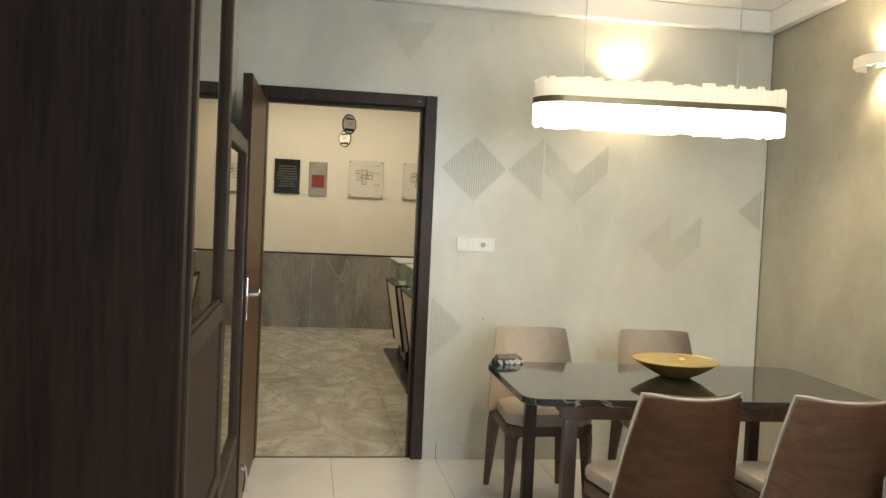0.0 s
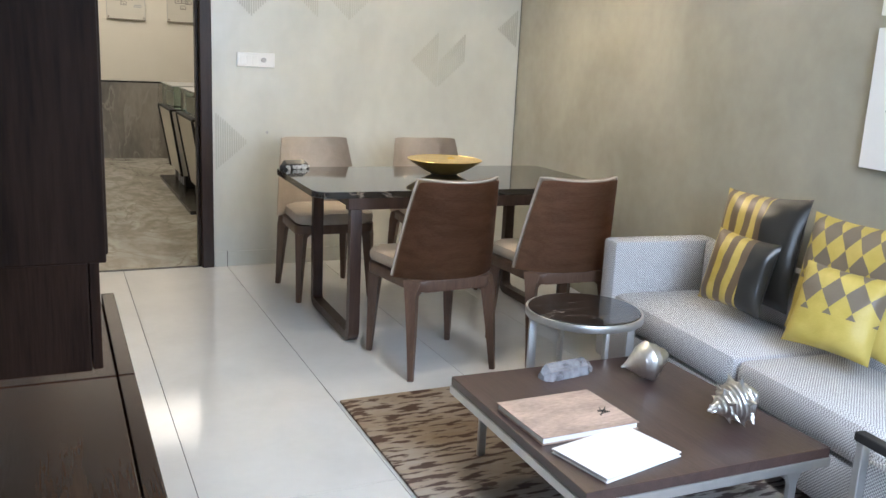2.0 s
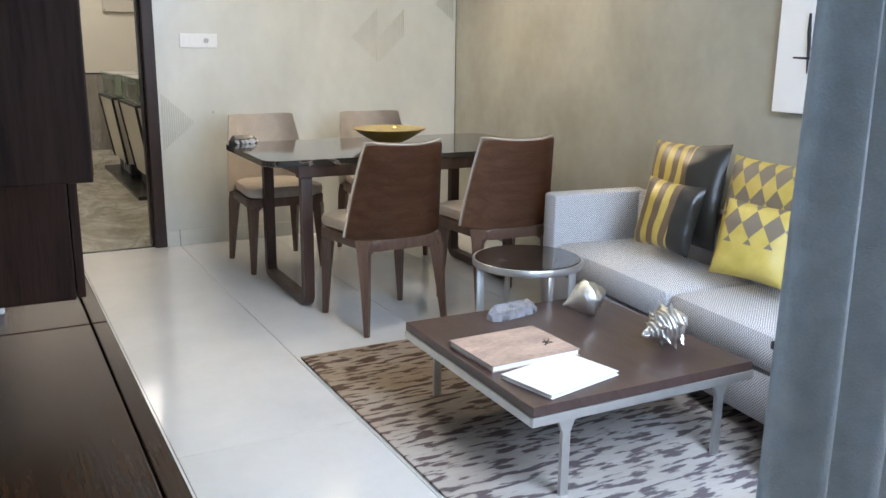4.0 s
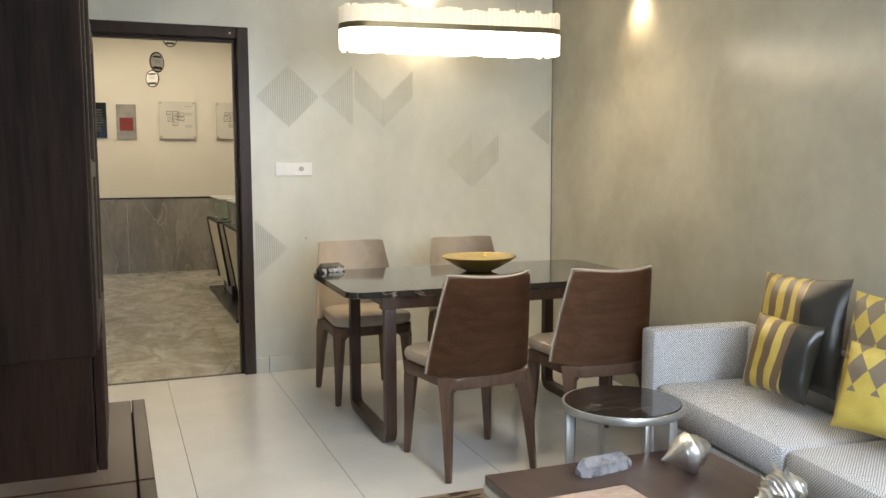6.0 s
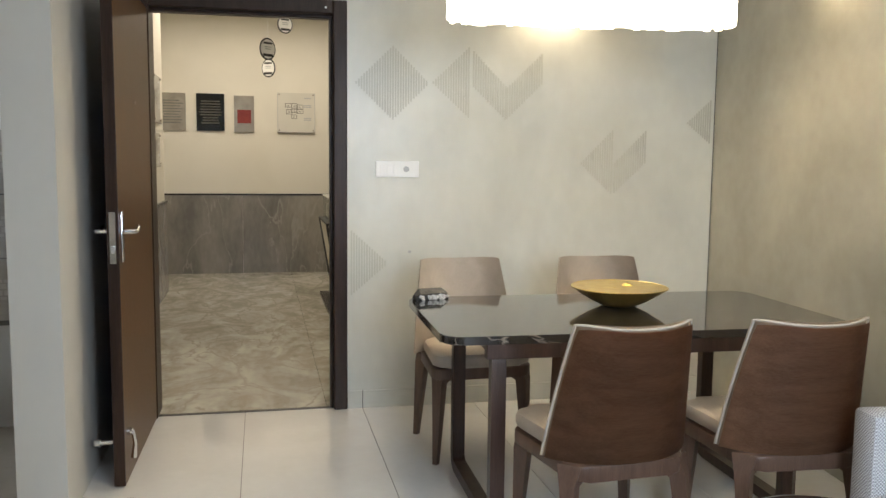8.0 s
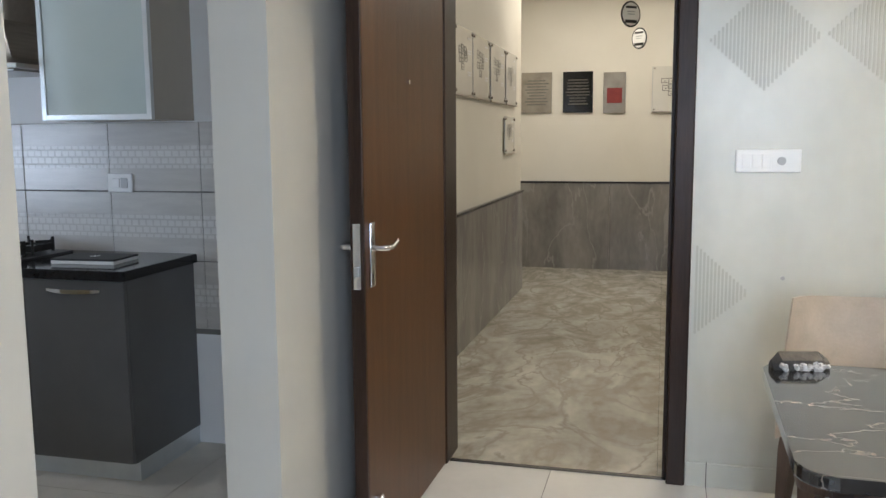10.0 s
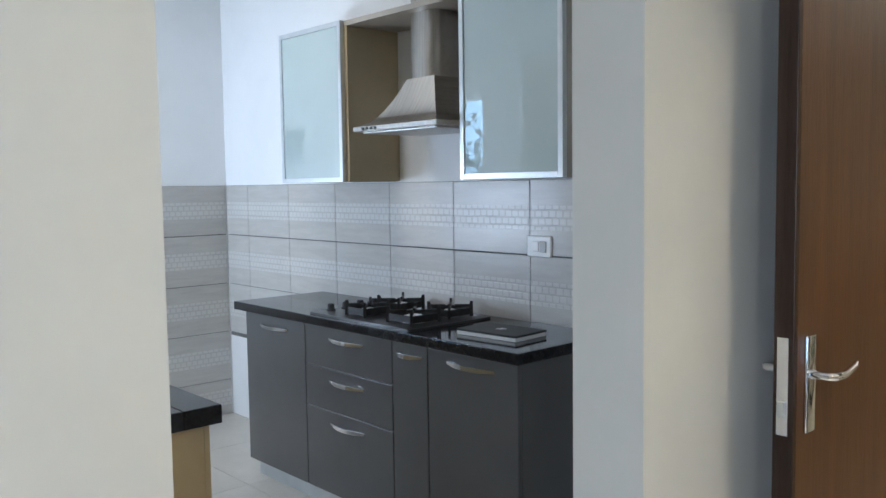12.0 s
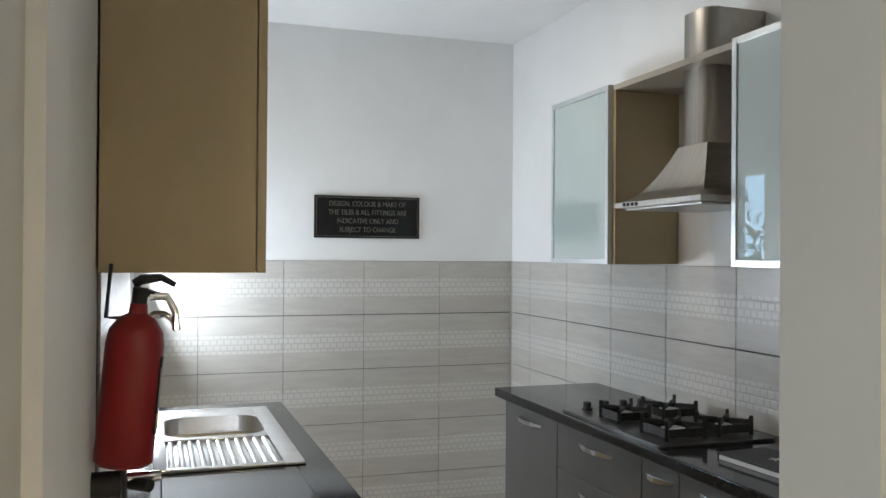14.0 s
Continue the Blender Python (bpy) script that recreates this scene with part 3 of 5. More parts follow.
# door frame and open door
d = tagged(new("door_frame"), "dark stained wooden door frame of the entrance", "door frame", kind="structure")
for dims in ((-0.068, 0.002, -0.022, 0.17, 0, 2.1), (-1.02, -0.95, -0.022, 0.17, 0, 2.1), (-0.95, -0.068, -0.022, 0.17, 2.032, 2.1)):
    boxpart("jamb", dims, M_DOORFRAME, d, 0.006)
boxpart("door_stop", (-0.083, -0.068, 0.04, 0.10, 0, 2.03), M_DOORFRAME, d, 0.002)
boxpart("door_stop", (-0.95, -0.083, 0.04, 0.10, 2.017, 2.032), M_DOORFRAME, d, 0.002)
boxpart("threshold", (-0.95, -0.068, 0.02, 0.05, -0.002, 0.003), M_BLACKTRIM, d, 0.001)
boxpart("hinge_screw", (-0.11, -0.098, -0.026, -0.02, 2.055, 2.067), M_CHROME, d, 0.002)

LEAF = pose(-0.955, -0.03, 0, 0, 0, -1.0)
leaf = tagged(_place(new("door_1"), LEAF), "open brown veneered entrance door with steel lever handles", "door", kind="structure")
boxpart("door_panel", (-0.042, 0.0, -0.89, 0.0, 0.008, 2.02), M_DOOR, leaf, 0.002)
boxpart("door_edge", (-0.0425, 0.0005, -0.905, -0.889, 0.008, 2.02), M_DOORFRAME, leaf, 0.002)
for sx in (1, -1):
    x0 = 0.0 if sx > 0 else -0.042
    bm = bmesh.new()
    box(bm, min(x0, x0 + sx * 0.008), max(x0, x0 + sx * 0.008), -0.862, -0.822, 0.90, 1.10, bevel=0.003)
    h = part("handle_plate", bm, M_CHROME, leaf, "brushed steel handle plate")
    bm = bmesh.new()
    tube(bm, [(x0 + sx * 0.006, -0.842, 1.02), (x0 + sx * 0.045, -0.842, 1.02), (x0 + sx * 0.052, -0.835, 1.02), (x0 + sx * 0.052, -0.79, 1.018), (x0 + sx * 0.05, -0.74, 1.028), (x0 + sx * 0.047, -0.725, 1.034)], [0.010, 0.009, 0.009, 0.008, 0.007, 0.004], 10)
    part("lever", bm, M_CHROME, leaf)
boxpart("lock_plate", (-0.033, -0.009, -0.9085, -0.904, 0.90, 1.10), M_CHROME, leaf, 0.001)
boxpart("lock_bolt", (-0.028, -0.014, -0.916, -0.905, 0.94, 0.97), M_SATIN, leaf, 0.001)
bm = bmesh.new()
tube(bm, [(-0.05, -0.45, 1.545), (0.006, -0.45, 1.545)], 0.008, 12)
part("peephole", bm, M_CHROME, leaf, "small chrome peephole")
bm = bmesh.new()
tube(bm, [(-0.042, -0.84, 0.17), (-0.10, -0.84, 0.17)], 0.009, 10)
tube(bm, [(-0.10, -0.84, 0.17), (-0.125, -0.84, 0.17)], 0.016, 10)
part("door_stopper", bm, M_CHROME, leaf, "chrome door stopper")
bm = bmesh.new()
tube(bm, [(0.0, -0.83, 0.21), (0.02, -0.83, 0.21)], 0.016, 10)
tube(bm, [(0.02, -0.83, 0.215), (0.028, -0.83, 0.16), (0.022, -0.828, 0.10)], [0.007, 0.008, 0.012], 8)
part("door_catch", bm, M_CHROME, leaf, "chrome kick-down door holder")
boxpart("closer_arm", (-0.06, -0.043, -0.6, -0.45, 1.75, 1.80), M_CHROME, leaf, 0.004)

# skirting
bm = bmesh.new()
box(bm, 0.004, 2.03, -0.012, -0.001, 0, 0.095, bevel=0.002)
tagged(obj("baseboard", bm, M_WALLPAPER), "silver-beige low skirting board", "baseboard", kind="structure")
bm = bmesh.new()
box(bm, 0.081, 0.084, -0.0135, -0.010, 0, 0.10)
tagged(obj("trim_joint", bm, M_INK), "dark vertical joint in the skirting", "trim", kind="structure")
# Black strip stands in for the shade where the two walls meet.
bm = bmesh.new()
box(bm, -0.004, -0.001, -0.004, -0.001, 0, CEIL - 0.13)
tagged(obj("trim_corner", bm, M_INK, pose(2.058, 0, 0)), "thin black strip painting in the shade of the wall corner", "trim", kind="structure")


# ridged diamond reliefs on the door wall: polygons in x, z
def ridged(poly):
    relief = thing("wall_relief", pose(0, 0, 0), "tone-on-tone ridged diamond relief on the plaster wall", "wall relief", "diamond wall reliefs")
    xs, step = [p[0] for p in poly], 0.0135
    x = min(xs)

    def span(u):
        zs = []
        for (a, b), (c, e) in zip(poly, poly[1:] + poly[:1]):
            if min(a, c) <= u <= max(a, c) and a != c:
                zs.append(b + (e - b) * (u - a) / (c - a))
        return (min(zs), max(zs)) if len(zs) > 1 else None
    while x < max(xs):
        s = span(x + step / 2)
        if s and s[1] - s[0] > 0.01:
            bm = bmesh.new()
            box(bm, x, x + step * 0.62, -0.0035, -0.0003, s[0], s[1])
            part("ridge", bm, M_RIDGE, relief, smooth=False)
        x += step
    return relief


ridged([(0.045, 1.70), (0.24, 1.89), (0.43, 1.705), (0.24, 1.515)])
ridged([(0.445, 1.71), (0.645, 1.90), (0.645, 1.53)])
ridged([(0.66, 1.885), (0.845, 1.70), (0.845, 1.525), (0.66, 1.70)])
ridged([(0.845, 1.525), (0.845, 1.69), (1.045, 1.88), (1.045, 1.72)])
ridged([(1.27, 1.30), (1.455, 1.485), (1.455, 1.135)])
ridged([(1.465, 1.135), (1.465, 1.30), (1.655, 1.49), (1.655, 1.31)])
ridged([(1.89, 1.53), (2.045, 1.67), (2.045, 1.41)])
ridged([(-0.32, 2.50), (-0.015, 2.52), (-0.165, 2.29)])
ridged([(0.02, 0.60), (0.02, 0.95), (0.22, 0.77)])


# ---- living room things ----
def chair(m, label):
    c = thing("dining_chair", m, label, "chair", "chairs round the dining table")
    # seat frame and cushion, front is +y
    bm = bmesh.new()
    prism(bm, [(x * (1 + min(0, y) * 0.8), y) for x, y in rounded(-0.225, 0.225, -0.215, 0.225, 0.06)], 0.375, 0.425, 0.008)
    part("seat_frame", bm, M_LEGWOOD, c)
    bm = bmesh.new()
    prism(bm, [(x * (1 + min(0, y) * 1.15), y) for x, y in rounded(-0.222, 0.222, -0.175, 0.235, 0.07)], 0.427, 0.485, 0.022)
    part("seat", bm, M_TAUPE, c, "taupe upholstered seat pad")
    # curved shell: wood outside, upholstery inside, pale edge
    def shell(off, grow, name, mat, label=""):
        bm = bmesh.new()
        nu, nv, rows = 18, 10, []
        for j in range(nv + 1):
            v = j / nv
            z = 0.425 + 0.42 * v + (grow if j == nv else 0)
            half = (0.238 - 0.036 * v - 0.016 * v * v) * (1.022 if grow else 1.0)
            row = []
            for i in range(nu + 1):
                u = -1 + 2 * i / nu
                x = half * u * (1 - 0.0 * abs(u)) 
                bend = 0.115 * (1 - 0.35 * v) * abs(u) ** 2.6
                y = -0.222 - 0.045 * v - 0.02 * v * v + bend + off
                zz = z - (0.012 * (abs(u) ** 6) if j == nv else 0) - 0.012 * v * (1 - u * u)
                row.append(bm.verts.new((x, y, zz)))
            rows.append(row)
        for a, b in zip(rows, rows[1:]):
            for i in range(nu):
                bm.faces.new((a[i], a[i + 1], b[i + 1], b[i]))
        th = 0.012 if off < 0.005 else 0.022
        r = bmesh.ops.solidify(bm, geom=bm.faces[:], thickness=th)
        bmesh.ops.recalc_face_normals(bm, faces=bm.faces)
        return part(name, bm, mat, c, label)
    shell(0.0, 0.0, "backrest", M_CHAIRWOOD, "curved walnut veneer outer shell")
    shell(0.0255, 0.013, "back_pad", M_TAUPE, "taupe upholstered inner back")
    # pale welt round the edge of the back
    bm = bmesh.new()
    pts = []
    for i in range(11):
        v = i / 10
        pts.append((0.238 - 0.036 * v - 0.016 * v * v + 0.003, -0.222 - 0.045 * v - 0.02 * v * v + 0.115 * (1 - 0.35 * v) + 0.016, 0.43 + 0.415 * v))
    top = []
    for i in range(1, 18):
        u = 1 - 2 * i / 18
        top.append((0.187 * u, -0.287 + 0.07475 * abs(u) ** 2.6 + 0.016, 0.849 - 0.012 * (1 - u * u)))
    tube(bm, pts + top + [(-x, y, z) for x, y, z in pts[::-1]], 0.0045, 8)
    part("piping", bm, M_PIPING, c, "pale upholstered edge welt")
    for x, y in ((-0.19, 0.185), (0.19, 0.185), (-0.185, -0.175), (0.185, -0.175)):
        bm = bmesh.new()
        sx, sy = (1 if x > 0 else -1), (1 if y > 0 else -1)
        k = 0.012 if sy > 0 else 0.05
        tube(bm, [(x - sx * 0.02, y - sy * 0.02, 0.40), (x, y, 0.355), (x + sx * 0.006, y + sy * k * 0.5, 0.2), (x + sx * 0.015, y + sy * k, 0.0)], [2.2, 1.35, 1.0, 0.62], flat=(0.0175, 0.0185))
        part("leg", bm, M_LEGWOOD, c)
    return c


CHAIR = chair(pose(0.625, -1.90, 0, 0, 0, 4), "walnut-backed dining chair with taupe seat pulled to the table")
copy_thing(CHAIR, pose(1.215, -1.93, 0, 0, 0, -3))
copy_thing(CHAIR, pose(0.495, -0.69, 0, 0, 0, 182))
copy_thing(CHAIR, pose(1.165, -0.70, 0, 0, 0, 178))

# dining table: black marble top on two dark wooden sled loops
T = thing("dining_table", pose(0.935, -1.30, 0, 0, 0, -1.2), "dining table with black veined marble top on dark wooden loop legs", "table")
bm = bmesh.new()
prism(bm, rounded(-0.775, 0.775, -0.415, 0.415, 0.07), 0.703, 0.732, 0.005)
part("tabletop", bm, M_BLACKMARBLE, T, "polished black marble top with pale veins", smooth=False)
for y in (-0.385, 0.345):
    boxpart("apron", (-0.62, 0.62, y, y + 0.04, 0.645, 0.702), M_TABLEWOOD, T, 0.004)
for x in (-0.565, 0.565):
    bm = bmesh.new()
    pts = []
    for cy, cz, a0 in ((0.28, 0.62, 0), (-0.27, 0.62, 90), (-0.27, 0.075, 180), (0.28, 0.075, 270)):
        rr = 0.048
        pts += [(x, cy + rr * math.cos(radians(a0 + 22.5 * i)), cz + rr * math.sin(radians(a0 + 22.5 * i)) - 0.0) for i in range(5)]
    tube(bm, pts, 1.0, closed=True, flat=(0.026, 0.022))
    part("leg", bm, M_TABLEWOOD, T, "dark wooden loop leg")

# gold bowl
B = thing("bowl", pose(0.985, -1.20, 0.733) @ Matrix.Scale(0.92, 4), "shallow gold-lined bowl with dark outside on the dining table", "bowl")
bm = bmesh.new()
lathe(bm, [(0.055, 0), (0.075, 0.003), (0.13, 0.03), (0.19, 0.068), (0.212, 0.083), (0.208, 0.0845), (0.187, 0.0735), (0.13, 0.037), (0.07, 0.014), (0.001, 0.011)], 40)
ob = part("dish", bm, M_BOWLOUT, B)
bm = bmesh.new()
lathe(bm, [(0.2115, 0.085), (0.2075, 0.0865), (0.187, 0.0755), (0.13, 0.039), (0.07, 0.016), (0.001, 0.013)], 40)
part("lining", bm, M_GOLD, B, "gold leaf lining")
for x, y, r in ((-0.03, -0.02, 0.032), (0.045, 0.02, 0.036)):
    s = thing("decorative_ball", pose(0.985 + x, -1.20 + y, 0.733 + 0.016 + r), "small gold decorative ball lying in the bowl", "ornament", "balls in the bowl")
    bm = bmesh.new()
    bmesh.ops.create_icosphere(bm, subdivisions=3, radius=r)
    for v in bm.verts:
        v.co *= 1 + 0.05 * noise.noise(v.co * 60)
    part("ball", bm, M_GOLD, s)


def crystal(name, m, length, w, h, dark, label):
    c = thing(name, m, label, "ornament")
    bm = bmesh.new()
    prof = [(-w / 2, 0), (w / 2, 0), (w / 2 * 0.9, h * 0.55), (w * 0.12, h), (-w / 2 * 0.8, h * 0.6)]
    ends = []
    for s, t in ((-length / 2, 0.0), (-length / 2 + 0.02, 1), (0.0, 1), (length / 2 - 0.03, 1), (length / 2, 0.0)):
        k = 1 if t else 0.55
        ends.append([bm.verts.new((s + random.uniform(-0.003, 0.003), a * k + random.uniform(-0.002, 0.002), b * k)) for a, b in prof])
    for A, Bq in zip(ends, ends[1:]):
        for i in range(5):
            bm.faces.new((A[i], A[(i + 1) % 5], Bq[(i + 1) % 5], Bq[i]))
    bm.faces.new(ends[0][::-1])
    bm.faces.new(ends[-1])
    bmesh.ops.recalc_face_normals(bm, faces=bm.faces)
    part("body", bm, M_ROCKDARK if dark else M_CRYSTAL, c, smooth=False)
    if dark:
        bm = bmesh.new()
        for i in range(30):
            p = pose(random.uniform(-length / 2 + 0.01, length / 2 - 0.01), -w / 2 - 0.001 + random.uniform(-0.003, 0.003), random.uniform(0.004, h * 0.4), random.uniform(0, 90), random.uniform(0, 90), 0)
            s = random.uniform(0.003, 0.006)
            box(bm, -s, s, -s, s, -s, s, m=p)
        part("druse", bm, M_ROCKWHITE, c, "white crystal crust", smooth=False)
    return c


crystal("crystal_ornament", pose(0.262, -0.925, 0.733, 0, 0, 14), 0.155, 0.062, 0.044, True, "black and white mineral block on the marble table corner")

# hanging lamp: band of crystal rods, bright below and dim above
L = thing("hanging_lamp", pose(0.83, -1.22, 0, 0, 0, -6), "long oval hanging lamp of lit crystal rods with a bronze band", "lamp")
OV = rounded(-0.56, 0.56, -0.125, 0.125, 0.124, 8)
bm = bmesh.new()
tube(bm, [(x * 1.012, y * 1.03, 1.95) for x, y in OV], 1.0, closed=True, flat=(0.004, 0.0135))
part("band", bm, M_BRASS, L, "dark bronze band")


def rods(name, z0, z1, jit, mat, label):
    per, pts = 0.0, []
    for (a, b), (c, e) in zip(OV, OV[1:] + OV[:1]):
        dl = math.hypot(c - a, e - b)
        k = max(1, round(dl / 0.027))
        pts += [(a + (c - a) * i / k, b + (e - b) * i / k, math.atan2(e - b, c - a)) for i in range(k)]
    for x, y, a in pts:
        bm = bmesh.new()
        lo, hi = (z0 - random.uniform(0, jit), z1) if jit > 0 and z1 < 1.96 else (z0, z1 + random.uniform(0, 0.02))
        box(bm, -0.0122, 0.0122, -0.006, 0.006, lo, hi, m=pose(x, y, 0, 0, 0, math.degrees(a)))
        part("rod", bm, mat, L, smooth=False)


rods("lower", 1.853, 1.937, 0.012, M_LAMPGLOW, "")
rods("upper", 1.964, 2.028, 0.0, M_LAMPDIM, "")
for x in (-0.35, 0.35):
    bm = bmesh.new()
    tube(bm, [(x, 0, 1.96), (x, 0, CEIL)], 0.003, 6)
    tube(bm, [(x, -0.12, 1.955), (x, 0.12, 1.955)], 0.004, 6)
    part("cable", bm, M_SATIN, L)
boxpart("canopy", (-0.42, 0.42, -0.05, 0.05, CEIL - 0.03, CEIL), M_SATIN, L, 0.006)


def sconce(m, label):
    s = thing("wall_lamp", m, label, "lamp", "up-and-down wall lamps")
    bm = bmesh.new()
    pts = [(-0.15, 0.0), (-0.15, 0.05), (-0.10, 0.095), (0, 0.11), (0.10, 0.095), (0.15, 0.05), (0.15, 0.0), (0.144, 0.0), (0.143, 0.047), (0.097, 0.088), (0, 0.103), (-0.097, 0.088), (-0.143, 0.047), (-0.144, 0)]
    lo, hi = [bm.verts.new((x, -y, -0.026)) for x, y in pts], [bm.verts.new((x, -y, 0.026)) for x, y in pts]
    k = len(pts)
    for i in range(k):
        bm.faces.new((lo[i], lo[(i + 1) % k], hi[(i + 1) % k], hi[i]))
    for i in range(6):
        bm.faces.new((lo[i], lo[i + 1], lo[k - 2 - i], lo[k - 1 - i]))
        bm.faces.new((hi[i], hi[i + 1], hi[k - 2 - i], hi[k - 1 - i]))
    bmesh.ops.recalc_face_normals(bm, faces=bm.faces)
    part("shade", bm, M_SCONCE, s, "curved white metal band")
    bm = bmesh.new()
    tube(bm, [(-0.05, -0.05, 0), (0.05, -0.05, 0)], 0.012, 8)
    part("bulb", bm, M_BULB, s, "lit tubular bulb")
    boxpart("back_plate", (-0.04, 0.04, -0.012, -0.001, -0.025, 0.025), M_SCONCE, s)
    return s


sconce(pose(1.09, 0, 2.235), "curved white wall lamp lit up and down, door wall")
sconce(SLANT @ pose(0, -1.21, 2.235, 0, 0, -90), "curved white wall lamp lit up and down, greige wall")

# switch plate
S = thing("switch_plate", pose(0.262, -0.001, 1.262), "white modular switch plate with fan regulator on the door wall", "switch")
boxpart("plate", (-0.113, 0.113, -0.011, 0, -0.042, 0.042), M_WHITEPLASTIC, S, 0.004)
for x in (-0.075, -0.040, -0.005):
    boxpart("rocker", (x - 0.016, x + 0.016, -0.0145, -0.010, -0.026, 0.026), M_WHITEPLASTIC, S, 0.002)
bm = bmesh.new()
tube(bm, [(0.045, -0.010, 0), (0.045, -0.022, 0)], 0.015, 16)
part("regulator_knob", bm, M_GREYPLASTIC, S, "grey round regulator knob")
bm = bmesh.new()
tube(bm, [(0.33, 0.0, 0.83), (0.33, -0.006, 0.83)], 0.008, 10)
tagged(obj("wall_button", bm, M_GREYPLASTIC), "tiny grey round cap on the wall", "cap")
# alarm box high on the stub wall
A = thing("wall_box", pose(-1.12, -0.80, 2.19), "small white plastic box high beside the door", "alarm box")
boxpart("case", (0.0, 0.035, -0.05, 0.05, -0.07, 0.07), M_WHITEPLASTIC, A, 0.006)
boxpart("cover", (0.034, 0.042, -0.035, 0.035, -0.03, 0.05), M_GREYPLASTIC, A, 0.003)

# television unit: low bench, hanging cabinets with bronze mirror doors
BN = thing("tv_bench", pose(0, 0, 0), "low dark walnut bench cabinet along the wall", "cabinet")
boxpart("body", (-1.118, -0.735, -4.48, -2.45, 0.06, 0.515), M_UNIT, BN, 0.003)
boxpart("plinth", (-1.11, -0.77, -4.46, -2.47, 0.0, 0.06), M_INK, BN, 0.002)
for y0, y1 in ((-3.168, -2.432), (-4.5, -3.174)):
    boxpart("top_board", (-1.118, -0.758, y0, y1, 0.517, 0.548), M_BENCH, BN, 0.003)
    boxpart("edge_board", (-0.754, -0.716, y0, y1, 0.44, 0.549), M_BENCH, BN, 0.003)
for y0, y1 in ((-3.11, -2.47), (-3.80, -3.13), (-4.46, -3.82)):
    boxpart("drawer", (-0.738, -0.724, y0, y1, 0.07, 0.43), M_UNIT, BN, 0.003)

U = thing("display_cabinet", pose(0.009, 0, 0), "tall hanging dark ash cabinet with bronze mirror glass doors", "cabinet")
boxpart("side_panel", (-1.138, -0.822, -4.06, -4.035, 1.04, 2.45), M_UNIT, U, 0.002)
boxpart("body", (-1.138, -0.84, -4.034, -3.69, 1.045, 2.45), M_UNIT, U, 0.002)
dr = boxpart("door", (-0.84, -0.822, -4.034, -3.69, 1.045, 1.30), M_UNIT, U, 0.002)
for dims in ((-0.841, -0.818, -4.034, -4.016, 1.045, 2.45), (-0.841, -0.818, -3.708, -3.69, 1.045, 2.45), (-0.841, -0.818, -4.016, -3.708, 1.272, 1.296), (-0.841, -0.818, -4.016, -3.708, 1.045, 1.066)):
    boxpart("door_frame", dims, M_CHAMPAGNE, U, 0.002)
boxpart("glass_pane", (-0.839, -0.826, -4.016, -3.708, 1.296, 2.43), M_BRONZEGLASS, U, 0.001, "bronze tinted mirror glass")

V = thing("small_display_cabinet", pose(0.009, 0, 0), "short hanging dark cabinet with a bronze mirror door", "cabinet")
boxpart("body", (-1.138, -0.84, -3.686, -3.36, 1.01, 1.535), M_UNIT, V, 0.002)
for dims in ((-0.841, -0.818, -3.686, -3.668, 1.01, 1.535), (-0.841, -0.818, -3.376, -3.358, 1.01, 1.535), (-0.841, -0.818, -3.668, -3.376, 1.512, 1.535), (-0.841, -0.818, -3.668, -3.376, 1.01, 1.032)):
    boxpart("door_frame", dims, M_CHAMPAGNE, V, 0.002)
boxpart("glass_pane", (-0.839, -0.826, -3.668, -3.376, 1.032, 1.512), M_BRONZEGLASS, V, 0.001, "bronze tinted mirror glass")
W = thing("wall_cabinet", pose(0.009, 0, 0), "dark ash drawer box hung under the glass cabinets", "cabinet")
boxpart("body", (-1.138, -0.835, -3.74, -3.36, 0.775, 1.008), M_UNIT, W, 0.003)
boxpart("door", (-0.834, -0.818, -3.74, -3.36, 0.778, 1.005), M_UNIT, W, 0.002)
Wb = thing("support_panel", pose(0, 0, 0), "dark ash upright panel standing on the bench", "panel")
boxpart("panel", (-1.118, -1.03, -3.72, -3.40, 0.549, 0.774), M_UNIT, Wb, 0.003)
Wt = thing("glass_ornament", pose(-0.93, -2.72, 0.548, 0, 0, 20), "small pale glass block on the bench", "ornament")
bm = bmesh.new()
box(bm, -0.03, 0.03, -0.04, 0.04, 0, 0.045, bevel=0.006)
part("block", bm, M_CRYSTAL, Wt)

RB = thing("white_box", pose(-0.952, -2.85, 0.549, 0, 0, 3), "small white plastic box lying on the bench", "box")
boxpart("case", (-0.09, 0.0, -0.14, 0.0, 0, 0.032), M_WHITEPLASTIC, RB, 0.005)
boxpart("foot_strip", (-0.088, -0.002, -0.138, -0.002, -0.001, 0.006), M_GREYPLASTIC, RB, 0.001)

# sofa against the slanted wall; local x away from the wall is negative
SO = SLANT @ pose(-0.015, 0, 0)
sofa = thing("sofa", SO, "light grey dogtooth sofa with box arms and two seat cushions", "sofa")
boxpart("base", (-0.515, -0.02, -4.42, -2.30, 0.075, 0.245), PAT["cloth"], sofa, 0.012)
boxpart("arm", (-0.525, -0.015, -2.405, -2.295, 0.07, 0.60), PAT["cloth"], sofa, 0.018)
boxpart("arm", (-0.525, -0.015, -4.52, -4.41, 0.07, 0.60), PAT["cloth"], sofa, 0.018)
boxpart("backrest", (-0.09, -0.015, -4.41, -2.406, 0.24, 0.60), PAT["cloth"], sofa, 0.02)
for y0, y1 in ((-3.235, -2.408), (-4.408, -3.24)):
    bm = bmesh.new()
    v = box(bm, -0.53, -0.091, y0, y1, 0.248, 0.385, bevel=0.04)
    part("seat_cushion", bm, PAT["cloth"], sofa)
